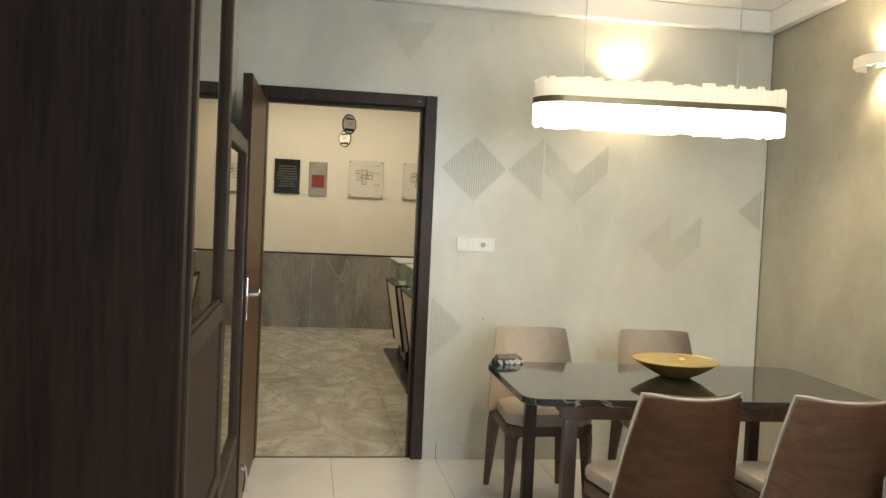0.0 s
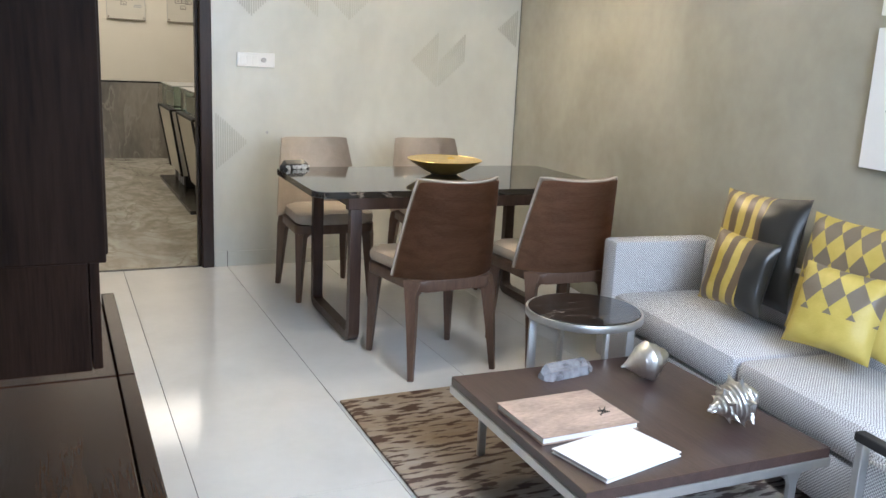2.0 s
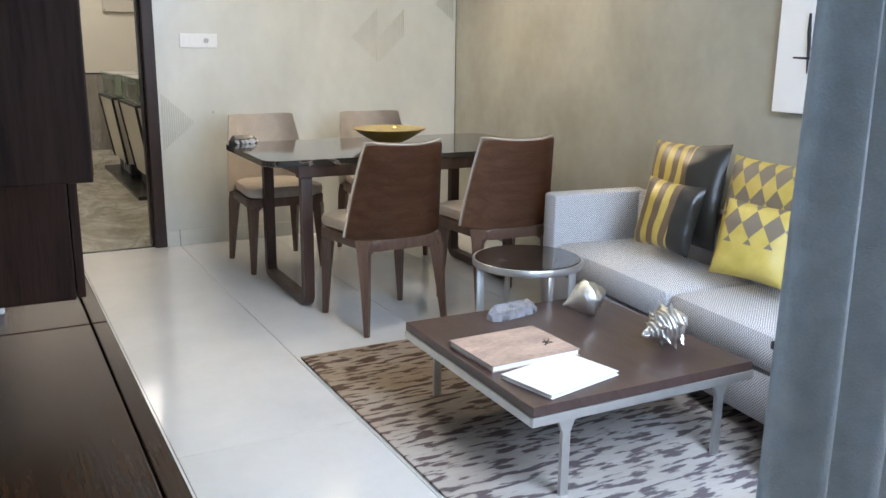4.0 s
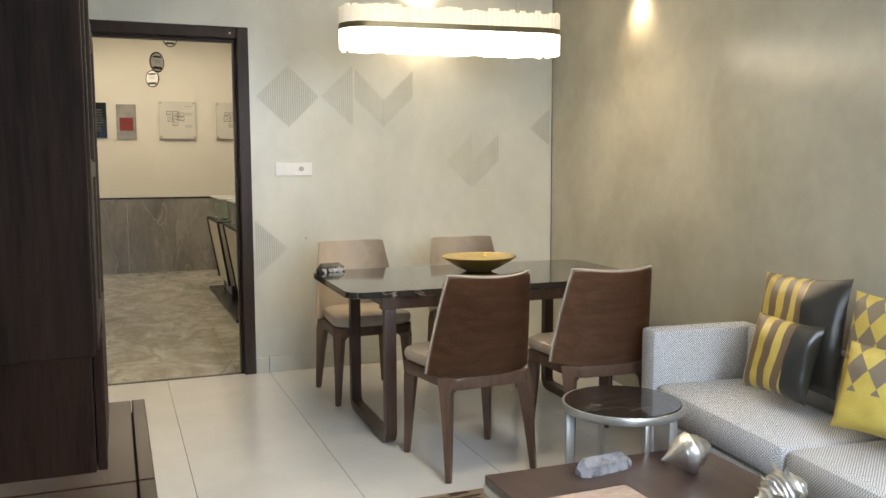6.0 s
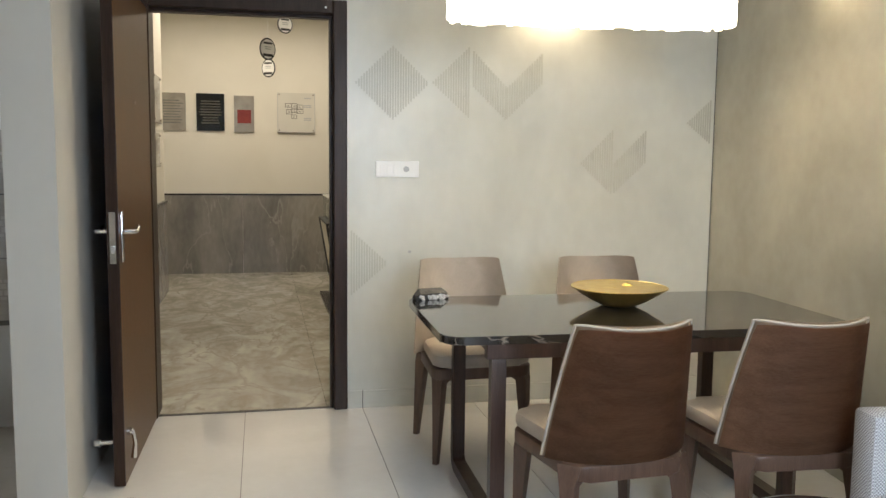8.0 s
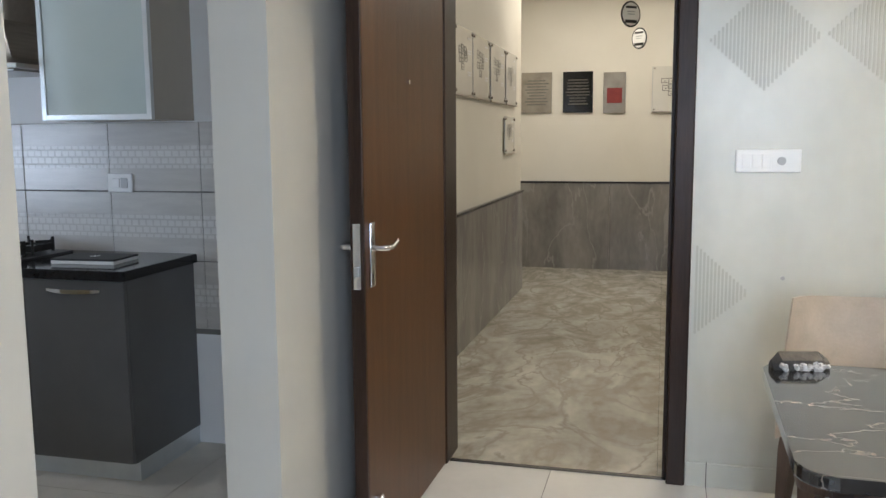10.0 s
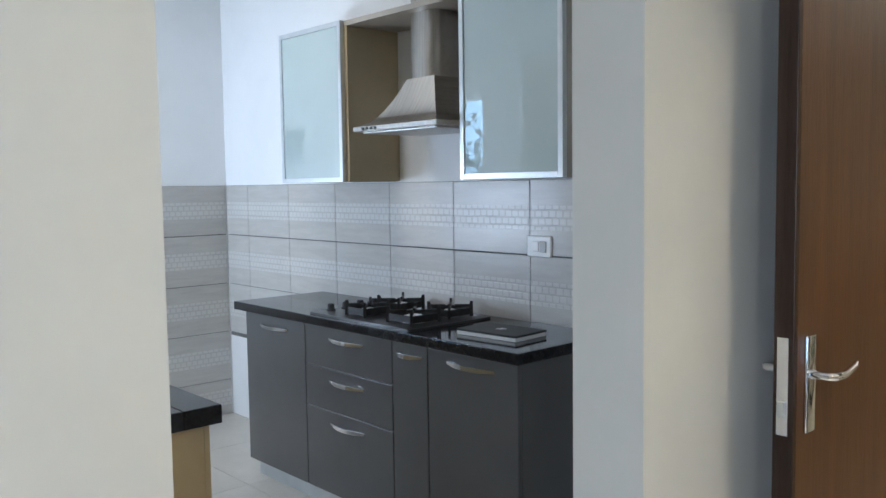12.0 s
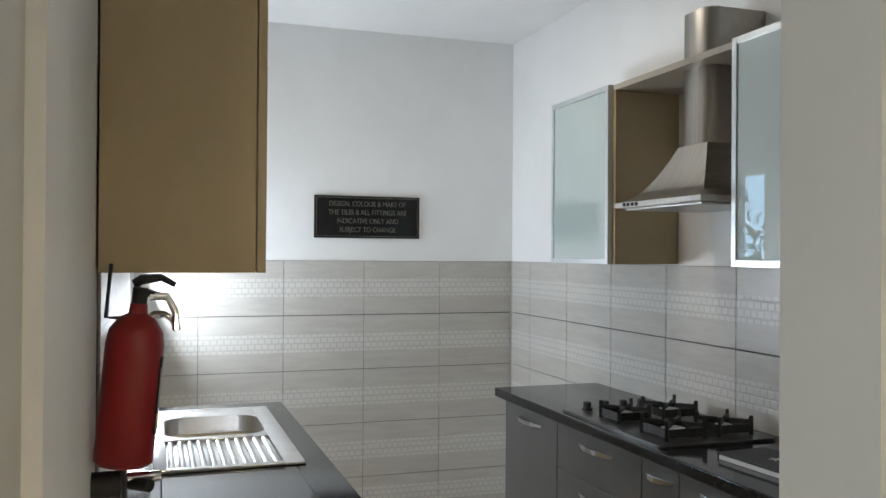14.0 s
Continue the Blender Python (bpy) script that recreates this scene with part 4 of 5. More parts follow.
for x in (-0.49, -0.08):
    for y in (-4.36, -2.37):
        boxpart("foot", (x - 0.02, x + 0.02, y - 0.02, y + 0.02, 0, 0.076), M_SATIN, sofa)


def cushion(m, size, thick, mat, label):
    c = thing("cushion", m, label, "cushion", "cushions on the sofa")
    bm = bmesh.new()
    n, half = 22, size / 2
    for side in (1, -1):
        g = []
        for j in range(n + 1):
            row = []
            for i in range(n + 1):
                u, v = -1 + 2 * i / n, -1 + 2 * j / n
                h = max(0.0, (1 - abs(u) ** 3) * (1 - abs(v) ** 3)) ** 0.6
                pin = 1 - 0.07 * (1 - abs(u) ** 2) * abs(v) ** 3 - 0.0
                pin2 = 1 - 0.07 * (1 - abs(v) ** 2) * abs(u) ** 3
                wr = 0.012 * noise.noise(Vector((u * 2.2 + size * 9, v * 2.2, side * 3.0))) * h
                row.append(bm.verts.new((half * u * pin2, half * v * pin, side * (thick / 2 * h + 0.002) + wr)))
            g.append(row)
        for a, b in zip(g, g[1:]):
            for i in range(n):
                q = (a[i], a[i + 1], b[i + 1], b[i])
                bm.faces.new(q if side > 0 else q[::-1])
    bmesh.ops.remove_doubles(bm, verts=bm.verts, dist=0.0045)
    part("cover", bm, mat, c)
    return c


def lean(y, x, z, tilt, yaw, roll=0.0):
    """Cushion standing with its face to the room, leaning back."""
    return SO @ pose(x, y, z) @ pose(0, 0, 0, 0, 0, yaw - 90) @ pose(0, 0, 0, 90 - tilt) @ pose(0, 0, 0, 0, 0, roll)


cushion(lean(-2.81, -0.145, 0.655, 11, 5, 3), 0.435, 0.11, PAT["stripe"], "large yellow and brown striped cushion with a dark satin side")
cushion(lean(-2.86, -0.255, 0.575, 14, 14, -3), 0.29, 0.10, PAT["stripe"], "small yellow striped cushion with a grey satin side in front")
cushion(lean(-3.30, -0.150, 0.64, 11, 6, 0), 0.43, 0.11, PAT["diamond"], "large yellow and brown diamond patterned cushion")
cushion(lean(-3.385, -0.27, 0.575, 20, 28, -4), 0.285, 0.10, PAT["diamond"], "small yellow cushion with grey diamonds leaning in front")

# round side table
ST = thing("side_table", pose(0.95, -2.61, 0), "round side table with black marble top and satin metal frame", "side table")
bm = bmesh.new()
lathe(bm, [(0.212, 0.397), (0.214, 0.40), (0.214, 0.412), (0.211, 0.415)], 48)
part("tabletop", bm, M_BLACKMARBLE, ST, "round black marble top with white veins")
bm = bmesh.new()
lathe(bm, [(0.20, 0.384), (0.223, 0.384), (0.2245, 0.386), (0.2245, 0.410), (0.223, 0.412), (0.216, 0.412), (0.215, 0.397), (0.20, 0.397)], 48)
part("rim", bm, M_SATIN, ST, "satin metal rim")
for a in (80, 170, 260, 350):
    c, s = math.cos(radians(a)), math.sin(radians(a))
    bm = bmesh.new()
    box(bm, 0.188, 0.220, -0.007, 0.007, 0, 0.385, bevel=0.002, m=pose(0, 0, 0, 0, 0, a))
    part("leg", bm, M_SATIN, ST)

# coffee table
CT = thing("coffee_table", pose(0.685, -3.255, 0, 0, 0, -1.0), "low square coffee table, dark veneer top on satin metal legs", "coffee table")
boxpart("tabletop", (-0.405, 0.405, -0.405, 0.405, 0.272, 0.302), M_COFFEE, CT, 0.002)
for dims in ((-0.408, 0.408, -0.409, -0.397, 0.245, 0.272), (-0.408, 0.408, 0.397, 0.409, 0.245, 0.272), (-0.409, -0.397, -0.397, 0.397, 0.245, 0.272), (0.397, 0.409, -0.397, 0.397, 0.245, 0.272)):
    boxpart("frame_rail", dims, M_SATIN, CT, 0.002)
for sx in (-1, 1):
    for sy in (-1, 1):
        bm = bmesh.new()
        lx = 0.30
        pts = [(sx * (lx + 0.075), 0.2575), (sx * (lx + 0.03), 0.2555), (sx * (lx + 0.012), 0.235), (sx * lx, 0.205), (sx * lx, 0.0), (sx * (lx - 0.026), 0.0), (sx * (lx - 0.026), 0.205), (sx * (lx - 0.038), 0.235), (sx * (lx - 0.056), 0.2555), (sx * (lx - 0.10), 0.2575)]
        a, b = [bm.verts.new((x, sy * 0.392 - 0.007, z)) for x, z in pts], [bm.verts.new((x, sy * 0.392 + 0.007, z)) for x, z in pts]
        bm.faces.new(a)
        bm.faces.new(b[::-1])
        for i in range(len(pts)):
            j = (i + 1) % len(pts)
            bm.faces.new((a[i], b[i], b[j], a[j]))
        bmesh.ops.recalc_face_normals(bm, faces=bm.faces)
        part("leg", bm, M_SATIN, CT, smooth=False)


def book(m, w, h, t, cover, label):
    b = thing("book", m, label, "book", "books on the coffee table")
    boxpart("page_block", (-w / 2 + 0.004, w / 2 - 0.004, -h / 2 + 0.004, h / 2 - 0.004, 0.003, t - 0.003), M_PAPER, b, 0.001)
    boxpart("front_cover", (-w / 2, w / 2, -h / 2, h / 2, t - 0.003, t), cover, b, 0.001)
    boxpart("back_cover", (-w / 2, w / 2, -h / 2, h / 2, 0, 0.003), cover, b, 0.001)
    return b


bk = book(pose(0.465, -3.26, 0.303, 0, 0, 1), 0.325, 0.26, 0.022, M_COVER, "closed book with a blurred rose-brown cover")
bm = bmesh.new()
for i in range(9):
    a = random.uniform(0, 360)
    box(bm, -0.016, 0.016, -0.0014, 0.0014, 0, 0.0008, m=pose(0.10 + random.uniform(-0.025, 0.025), -0.03 + random.uniform(-0.02, 0.02), 0.0221, 0, 0, a))
part("cover_print", bm, M_INK, bk, "small dark branch print", smooth=False)
book(pose(0.468, -3.505, 0.303, 0, 0, 12), 0.29, 0.20, 0.014, M_PAPER, "plain white booklet lying open-faced on the table")
crystal("crystal_bar", pose(0.66, -2.95, 0.303, 0, 0, 8), 0.21, 0.062, 0.05, False, "smoky crystal bar lying on the coffee table")


def shell_ornament(m, spikes, label):
    s = thing("shell_ornament", m, label, "ornament", "silver shells")
    bm = bmesh.new()
    nu, nv, rows = 60, 40, []
    for i in range(nu + 1):
        t = i / nu
        r = 0.004 + 0.056 * (math.sin(math.pi * min(1, t / 0.62) / 2) ** 1.5 if t < 0.62 else ((1 - t) / 0.38) ** 0.75)
        row = []
        for j in range(nv):
            a = 2 * math.pi * j / nv
            turn = (t * 6.0 + a / (2 * math.pi)) % 1.0
            k = 1 + (0.16 if t > 0.62 else 0.02) * (turn ** 2 - 0.4)
            if spikes:
                k += 0.62 * max(0.0, math.cos(7 * a + 1.2 * math.sin(t * 9))) ** 6 * max(0.0, math.sin(t * 23)) ** 2 * (1 if t < 0.8 else 0.3)
                k += 0.04 * math.sin(t * 90)
            else:
                k += 0.22 * math.exp(-((a - 4.4) / 0.5) ** 2) * (1 if 0.1 < t < 0.6 else 0)
            row.append(bm.verts.new((-0.085 + 0.17 * t, r * k * math.cos(a) * 1.05, r * k * math.sin(a))))
        rows.append(row)
    for A2, B2 in zip(rows, rows[1:]):
        for j in range(nv):
            bm.faces.new((A2[j], A2[(j + 1) % nv], B2[(j + 1) % nv], B2[j]))
    bm.faces.new(rows[0][::-1])
    bm.faces.new(rows[-1])
    bmesh.ops.rotate(bm, cent=(0, 0, 0), matrix=Matrix.Rotation(radians(-14), 3, "Y"), verts=bm.verts)
    lo = min(v.co.z for v in bm.verts)
    for v in bm.verts:
        v.co.z -= lo
    bmesh.ops.recalc_face_normals(bm, faces=bm.faces)
    part("shell", bm, M_SILVER, s)
    return s


shell_ornament(pose(0.895, -3.06, 0.303, 0, 0, -12), False, "smooth silver conch shell on the coffee table")
shell_ornament(pose(0.905, -3.46, 0.303, 0, 0, -8), True, "spiny silver murex shell on the coffee table")

# rug
bm = bmesh.new()
box(bm, -0.80, 0.80, -1.05, 1.05, 0.0, 0.010, bevel=0.003)
tagged(obj("rug", bm, PAT["rug"], pose(0.895, -3.31, 0.001)), "brown and grey abstract streaked rug under the coffee table", "rug")

# pictures on the slanted wall
for z0, z1, kind in ((1.015, 1.49, 0), (1.53, 2.02, 1)):
    p = thing("wall_picture", SLANT @ pose(0, 0, 0), "white canvas with a black brush-stroke drawing" if kind == 0 else "white canvas with a solid black shape", "picture", "canvases above the sofa")
    boxpart("canvas", (-0.032, -0.002, -3.62, -3.125, z0, z1), M_PAPER, p, 0.003)
    bm = bmesh.new()
    if kind == 0:
        tube(bm, [(-0.0335, -3.275, 1.37), (-0.0335, -3.28, 1.31), (-0.0335, -3.285, 1.25), (-0.0335, -3.283, 1.16)], [0.8, 1.5, 1.3, 0.4], flat=(0.008, 0.002))
        tube(bm, [(-0.0335, -3.21, 1.215), (-0.0335, -3.30, 1.213), (-0.0335, -3.40, 1.215)], [0.5, 0.8, 0.6], flat=(0.002, 0.006))
    else:
        prism(bm, [(-3.19 + 0.11 * math.cos(a * 0.35) - 0.13, 1.76 + 0.16 * math.sin(a * 0.35)) for a in range(18)], 0, 0.002)
        bmesh.ops.transform(bm, matrix=Matrix(((0, 0, -1, -0.032), (1, 0, 0, 0), (0, 1, 0, 0), (0, 0, 0, 1))), verts=bm.verts)
    part("brush_drawing", bm, M_INK, p, smooth=False)

# curtain beside the balcony opening
bm = bmesh.new()
n = 60
cols = []
for i in range(n + 1):
    t = i / n
    x = -0.165 + 0.36 * t
    y = -4.76 + 0.035 * math.sin(t * 24 + 0.6 * math.sin(t * 9)) * min(1, 0.2 + t * 4)
    cols.append([bm.verts.new((x + 0.012 * math.sin(z * 1.3 + t * 7) * (1 - z / 2.5) + (0.018 * (z - 1.2) if i == 0 else 0.018 * (z - 1.2) * (1 - t)), y + 0.008 * math.sin(z * 2 + t * 20), z)) for z in (0.02, 0.4, 0.8, 1.2, 1.6, 2.0, 2.4)])
for a, b in zip(cols, cols[1:]):
    for j in range(6):
        bm.faces.new((a[j], b[j], b[j + 1], a[j + 1]))
bmesh.ops.solidify(bm, geom=bm.faces[:], thickness=0.004)
CU = thing("curtain", pose(0, 0, 0), "blue-grey curtain gathered beside the balcony opening", "curtain")
part("cloth", bm, M_CURTAIN, CU)
bm = bmesh.new()
tube(bm, [(-1.0, -4.76, 2.41), (1.6, -4.76, 2.41)], 0.012, 10)
part("rail", bm, M_SATIN, CU, "satin curtain rail")
for x in (-0.95, 1.55):
    boxpart("bracket", (x - 0.01, x + 0.01, -4.86, -4.755, 2.40, 2.42), M_SATIN, CU)

# armchair half hidden by the curtain
AC = thing("armchair", pose(1.02, -4.08, 0, 0, 0, -6), "grey dogtooth armchair with satin metal side frame", "armchair")
boxpart("seat", (-0.02, 0.40, -0.26, 0.26, 0.20, 0.38), PAT["cloth"], AC, 0.03)
boxpart("side_panel", (-0.045, -0.01, -0.25, 0.24, 0.06, 0.36), PAT["cloth"], AC, 0.015)
for y in (-0.24, 0.235):
    boxpart("leg", (-0.075, -0.047, y - 0.012, y + 0.012, 0, 0.41), M_SATIN, AC, 0.003)
    boxpart("leg", (0.38, 0.405, y - 0.012, y + 0.012, 0, 0.41), M_SATIN, AC, 0.003)
boxpart("armrest", (-0.078, -0.044, -0.26, 0.255, 0.41, 0.435), M_INK, AC, 0.004, "black armrest pad")


# ---- kitchen things ----
def bow_handle(parent, x0, x1, y, z):
    bm = bmesh.new()
    pts = [(x0 + (x1 - x0) * i / 8, y - 0.026 * math.sin(math.pi * i / 8) - 0.001, z) for i in range(9)]
    tube(bm, pts, [0.6, 0.8, 1, 1, 1, 1, 1, 0.8, 0.6], flat=(0.0035, 0.008))
    part("handle", bm, M_CHROME, parent, "curved chrome bow handle")


def base_unit(x0, x1, fronts, label):
    u = thing("kitchen_base_cabinet", pose(0, 0, 0), label, "cabinet", "kitchen base cabinets")
    boxpart("body", (x0, x1, -0.512, -0.03, 0.085, 0.818), M_KGREY, u, 0.001)
    for z0, z1, hz in fronts:
        boxpart("door" if len(fronts) == 1 else "drawer", (x0 + 0.0015, x1 - 0.0015, -0.531, -0.513, z0, z1), M_KGREY, u, 0.002)
        mid, half = (x0 + x1) / 2, min(0.12, (x1 - x0) * 0.36)
        bow_handle(u, mid - half, mid + half, -0.531, hz)
    return u


base_unit(-3.89, -3.371, [(0.09, 0.815, 0.765)], "charcoal gloss base cabinet with one door")
base_unit(-3.369, -2.757, [(0.64, 0.815, 0.767), (0.455, 0.637, 0.585), (0.09, 0.452, 0.40)], "charcoal gloss base cabinet with three drawers")
base_unit(-2.755, -2.547, [(0.09, 0.815, 0.77)], "narrow charcoal gloss pull-out cabinet")
base_unit(-2.545, -2.09, [(0.09, 0.815, 0.775)], "wide charcoal gloss base cabinet with one door")
bm = bmesh.new()
box(bm, -3.885, -2.095, -0.48, -0.03, 0, 0.085)
tagged(obj("plinth", bm, M_ALU), "white-silver plinth under the base cabinets", "plinth")
bm = bmesh.new()
box(bm, -3.965, -2.07, -0.555, -0.028, 0.82, 0.86, bevel=0.005)
tagged(obj("worktop", bm, M_BLACKGRANITE), "polished black granite worktop beneath the hob", "worktop")

# hob
H = thing("gas_hob", pose(-2.98, -0.30, 0.86), "black four-burner gas hob with cast iron supports", "hob")
bm = bmesh.new()
prism(bm, rounded(-0.37, 0.33, -0.225, 0.22, 0.02), 0.0, 0.008, 0.002)
part("plate", bm, M_HOBBLACK, H, "black glass hob plate")
for x, y, r in ((-0.12, 0.10, 0.045), (-0.10, -0.10, 0.036), (0.19, 0.11, 0.036), (0.19, -0.09, 0.05)):
    bm = bmesh.new()
    lathe(bm, [(r, 0.008), (r, 0.02), (r * 0.85, 0.024), (r * 0.8, 0.034), (r * 0.5, 0.038), (0.001, 0.038)], 20, (x, y))
    part("burner", bm, M_SATIN, H, "steel burner with black cap")
    rr = (r + 0.05) * 0.7071
    bm = bmesh.new()
    tube(bm, [(x - rr, y - rr, 0.03), (x + rr, y - rr, 0.03), (x + rr, y + rr, 0.03), (x - rr, y + rr, 0.03)], 1.0, closed=True, flat=(0.004, 0.014))
    grate = part("pan_support", bm, M_IRON, H)
    for a in (45, 135, 225, 315):
        bm = bmesh.new()
        prism(bm, [(r * 0.55, 0.046), (r * 0.55, 0.058), (r + 0.044, 0.058), (r + 0.048, 0.072), (r + 0.060, 0.072), (r + 0.060, 0.008), (r + 0.046, 0.008), (r + 0.044, 0.046)], -0.005, 0.005)
        bmesh.ops.transform(bm, matrix=pose(x, y, 0, 0, 0, a) @ pose(0, 0, 0, 90), verts=bm.verts)
        part("prong", bm, M_IRON, grate, smooth=False)
for i, y in enumerate((-0.14, -0.06, 0.02, 0.10)):
    bm = bmesh.new()
    lathe(bm, [(0.020, 0.008), (0.020, 0.014), (0.016, 0.016), (0.015, 0.036), (0.012, 0.039), (0.001, 0.039)], 16, (-0.315, y))
    part("knob", bm, M_RUBBER, H)
BX = thing("notice_box", pose(-2.36, -0.33, 0.86, 0, 0, 4), "flat black box with a white star mark and pale sides", "box")
boxpart("tray", (-0.14, 0.14, -0.09, 0.09, 0, 0.014), M_PAPER, BX, 0.002, "pale lower tray")
boxpart("lid", (-0.141, 0.141, -0.091, 0.091, 0.014, 0.022), M_INK, BX, 0.002, "black lid")
bm = bmesh.new()
for a in (0, 60, 120):
    box(bm, -0.022, 0.022, -0.003, 0.003, 0.0222, 0.0228, m=pose(0, 0, 0, 0, 0, a))
part("star_mark", bm, M_PAPER, BX, "white star mark", smooth=False)


# upper cabinets with aluminium framed frosted doors
def upper(x0, x1, label):
    u = thing("kitchen_wall_cabinet", pose(0, 0, 0), label, "cabinet", "kitchen wall cabinets")
    boxpart("body", (x0, x1, -0.312, -0.021, 1.434, 2.148), M_KTAUPE, u, 0.001)
    d = boxpart("door", (x0 + 0.012, x1 - 0.012, -0.330, -0.314, 1.45, 2.135), M_FROST, u, 0.001, "frosted green glass door")
    for dims in ((x0, x0 + 0.022, -0.335, -0.313, 1.434, 2.148), (x1 - 0.022, x1, -0.335, -0.313, 1.434, 2.148), (x0 + 0.022, x1 - 0.022, -0.335, -0.313, 1.434, 1.456), (x0 + 0.022, x1 - 0.022, -0.335, -0.313, 2.126, 2.148)):
        f = boxpart("door_frame", dims, M_ALU, d, 0.001, "aluminium door frame")
    return u


upper(-3.84, -3.33, "wall cabinet with aluminium framed frosted glass door")
upper(-2.565, -2.06, "wall cabinet with frosted glass door reflecting the window")
bm = bmesh.new()
box(bm, -3.329, -2.566, -0.312, -0.021, 2.125, 2.147)
CW = tagged(obj("shelf_board", bm, M_KTAUPE), "taupe board bridging the cabinets above the hood", "shelf")
bm = bmesh.new()
box(bm, -3.3285, -3.31, -0.312, -0.021, 1.436, 2.123)
tagged(obj("end_panel", bm, M_KBROWN), "khaki side panel beside the cooker hood", "panel")

HD = thing("cooker_hood", pose(0, 0, 0), "brushed steel chimney cooker hood over the hob", "cooker hood")
bm = bmesh.new()
lv = []
for k in range(9):
    t = k / 8
    e = t ** 0.62
    x0, x1, y0 = -3.125 + 0.165 * e, -2.605 - 0.185 * e, -0.415 + 0.155 * e
    z = 1.662 + 0.195 * t ** 1.15
    lv.append([bm.verts.new(p) for p in ((x0, y0, z), (x1, y0, z), (x1, -0.024, z), (x0, -0.024, z))])
for a, b in zip(lv, lv[1:]):
    for i in range(4):
        bm.faces.new((a[i], a[(i + 1) % 4], b[(i + 1) % 4], b[i]))
bm.faces.new(lv[0][::-1])
bm.faces.new(lv[-1])
part("canopy", bm, M_STEEL, HD, "flared steel canopy")
boxpart("rim", (-3.13, -2.60, -0.42, -0.024, 1.642, 1.663), M_STEEL, HD, 0.003)
bm = bmesh.new()
prism(bm, [(-2.96, -0.024), (-2.96, -0.215), (-2.953, -0.24), (-2.93, -0.257), (-2.82, -0.257), (-2.797, -0.24), (-2.79, -0.215), (-2.79, -0.024)], 1.857, 2.325)
part("chimney", bm, M_STEEL, HD, "steel chimney duct cover")
boxpart("filter", (-3.10, -2.64, -0.39, -0.06, 1.634, 1.6415), M_SATIN, HD, 0.002)
for i in range(4):
    bm = bmesh.new()
    tube(bm, [(-3.06 + i * 0.028, -0.419, 1.6525), (-3.06 + i * 0.028, -0.425, 1.6525)], 0.006, 10)
    part("button", bm, M_INK, HD)
SK = thing("socket_plate", pose(-2.432, -0.028, 1.166), "white switched socket plate on the kitchen tiles", "socket")
boxpart("plate", (-0.062, 0.062, -0.010, 0, -0.042, 0.042), M_WHITEPLASTIC, SK, 0.004)
boxpart("rocker", (-0.035, 0.0, -0.014, -0.009, -0.02, 0.02), M_WHITEPLASTIC, SK, 0.002)
boxpart("outlet", (0.006, 0.040, -0.013, -0.009, -0.022, 0.022), M_GREYPLASTIC, SK, 0.002)

# sink side
SU = thing("sink_base_cabinet", pose(0, 0, 0), "khaki base cabinet under the sink worktop", "cabinet")
boxpart("body", (-3.90, -2.25, -2.135, -1.57, 0.085, 0.80), M_KBROWN, SU, 0.002)
for x0, x1 in ((-3.90, -3.36), (-3.355, -2.81), (-2.805, -2.25)):
    boxpart("door", (x0 + 0.002, x1 - 0.002, -1.569, -1.552, 0.09, 0.795), M_KBROWN, SU, 0.002)
boxpart("plinth", (-3.88, -2.28, -2.13, -1.62, 0, 0.085), M_ALU, SU, 0.002)
WT = thing("sink_worktop", pose(0, 0, 0), "polished black granite worktop with a cut-out for the sink", "worktop")
for dims in ((-3.92, -2.215, -1.64, -1.533, 0.80, 0.85), (-3.92, -2.215, -2.138, -2.015, 0.80, 0.85), (-2.865, -2.215, -2.015, -1.64, 0.80, 0.85), (-3.92, -3.75, -2.015, -1.64, 0.80, 0.85)):
    boxpart("slab", dims, M_BLACKGRANITE, WT, 0.003)
SN = thing("sink", pose(0, 0, 0), "steel single bowl sink with ribbed drainboard", "sink")
bm = bmesh.new()
for dims in ((-3.78, -2.83, -1.672, -1.612, 0.851, 0.860), (-3.78, -2.83, -2.036, -2.000, 0.851, 0.860), (-3.78, -3.612, -2.000, -1.672, 0.851, 0.860), (-3.262, -3.225, -2.000, -1.672, 0.851, 0.860), (-2.86, -2.83, -2.0, -1.672, 0.851, 0.860), (-3.225, -2.86, -2.0, -1.672, 0.846, 0.851)):
    box(bm, *dims, bevel=0.002)
part("rim", bm, M_SINK, SN, "bright pressed steel rim")
for i in range(11):
    bm = bmesh.new()
    tube(bm, [(-3.215, -1.985 + i * 0.0297, 0.850), (-2.90, -1.985 + i * 0.0297, 0.850), (-2.868, -1.985 + i * 0.0297, 0.846)], 0.0095, 10)
    part("drainboard_rib", bm, M_SINK, SN)
bm = bmesh.new()
inn = rounded(-3.60, -3.275, -1.985, -1.687, 0.06)
r1, r2 = [bm.verts.new((x, y, 0.8605)) for x, y in rounded(-3.612, -3.262, -2.0, -1.672, 0.075)], [bm.verts.new((x, y, 0.70)) for x, y in inn]
k = len(r1)
for i in range(k):
    bm.faces.new((r1[(i + 1) % k], r1[i], r2[i], r2[(i + 1) % k]))
bm.faces.new(r2)
part("bowl", bm, M_SINK, SN, "deep steel bowl")
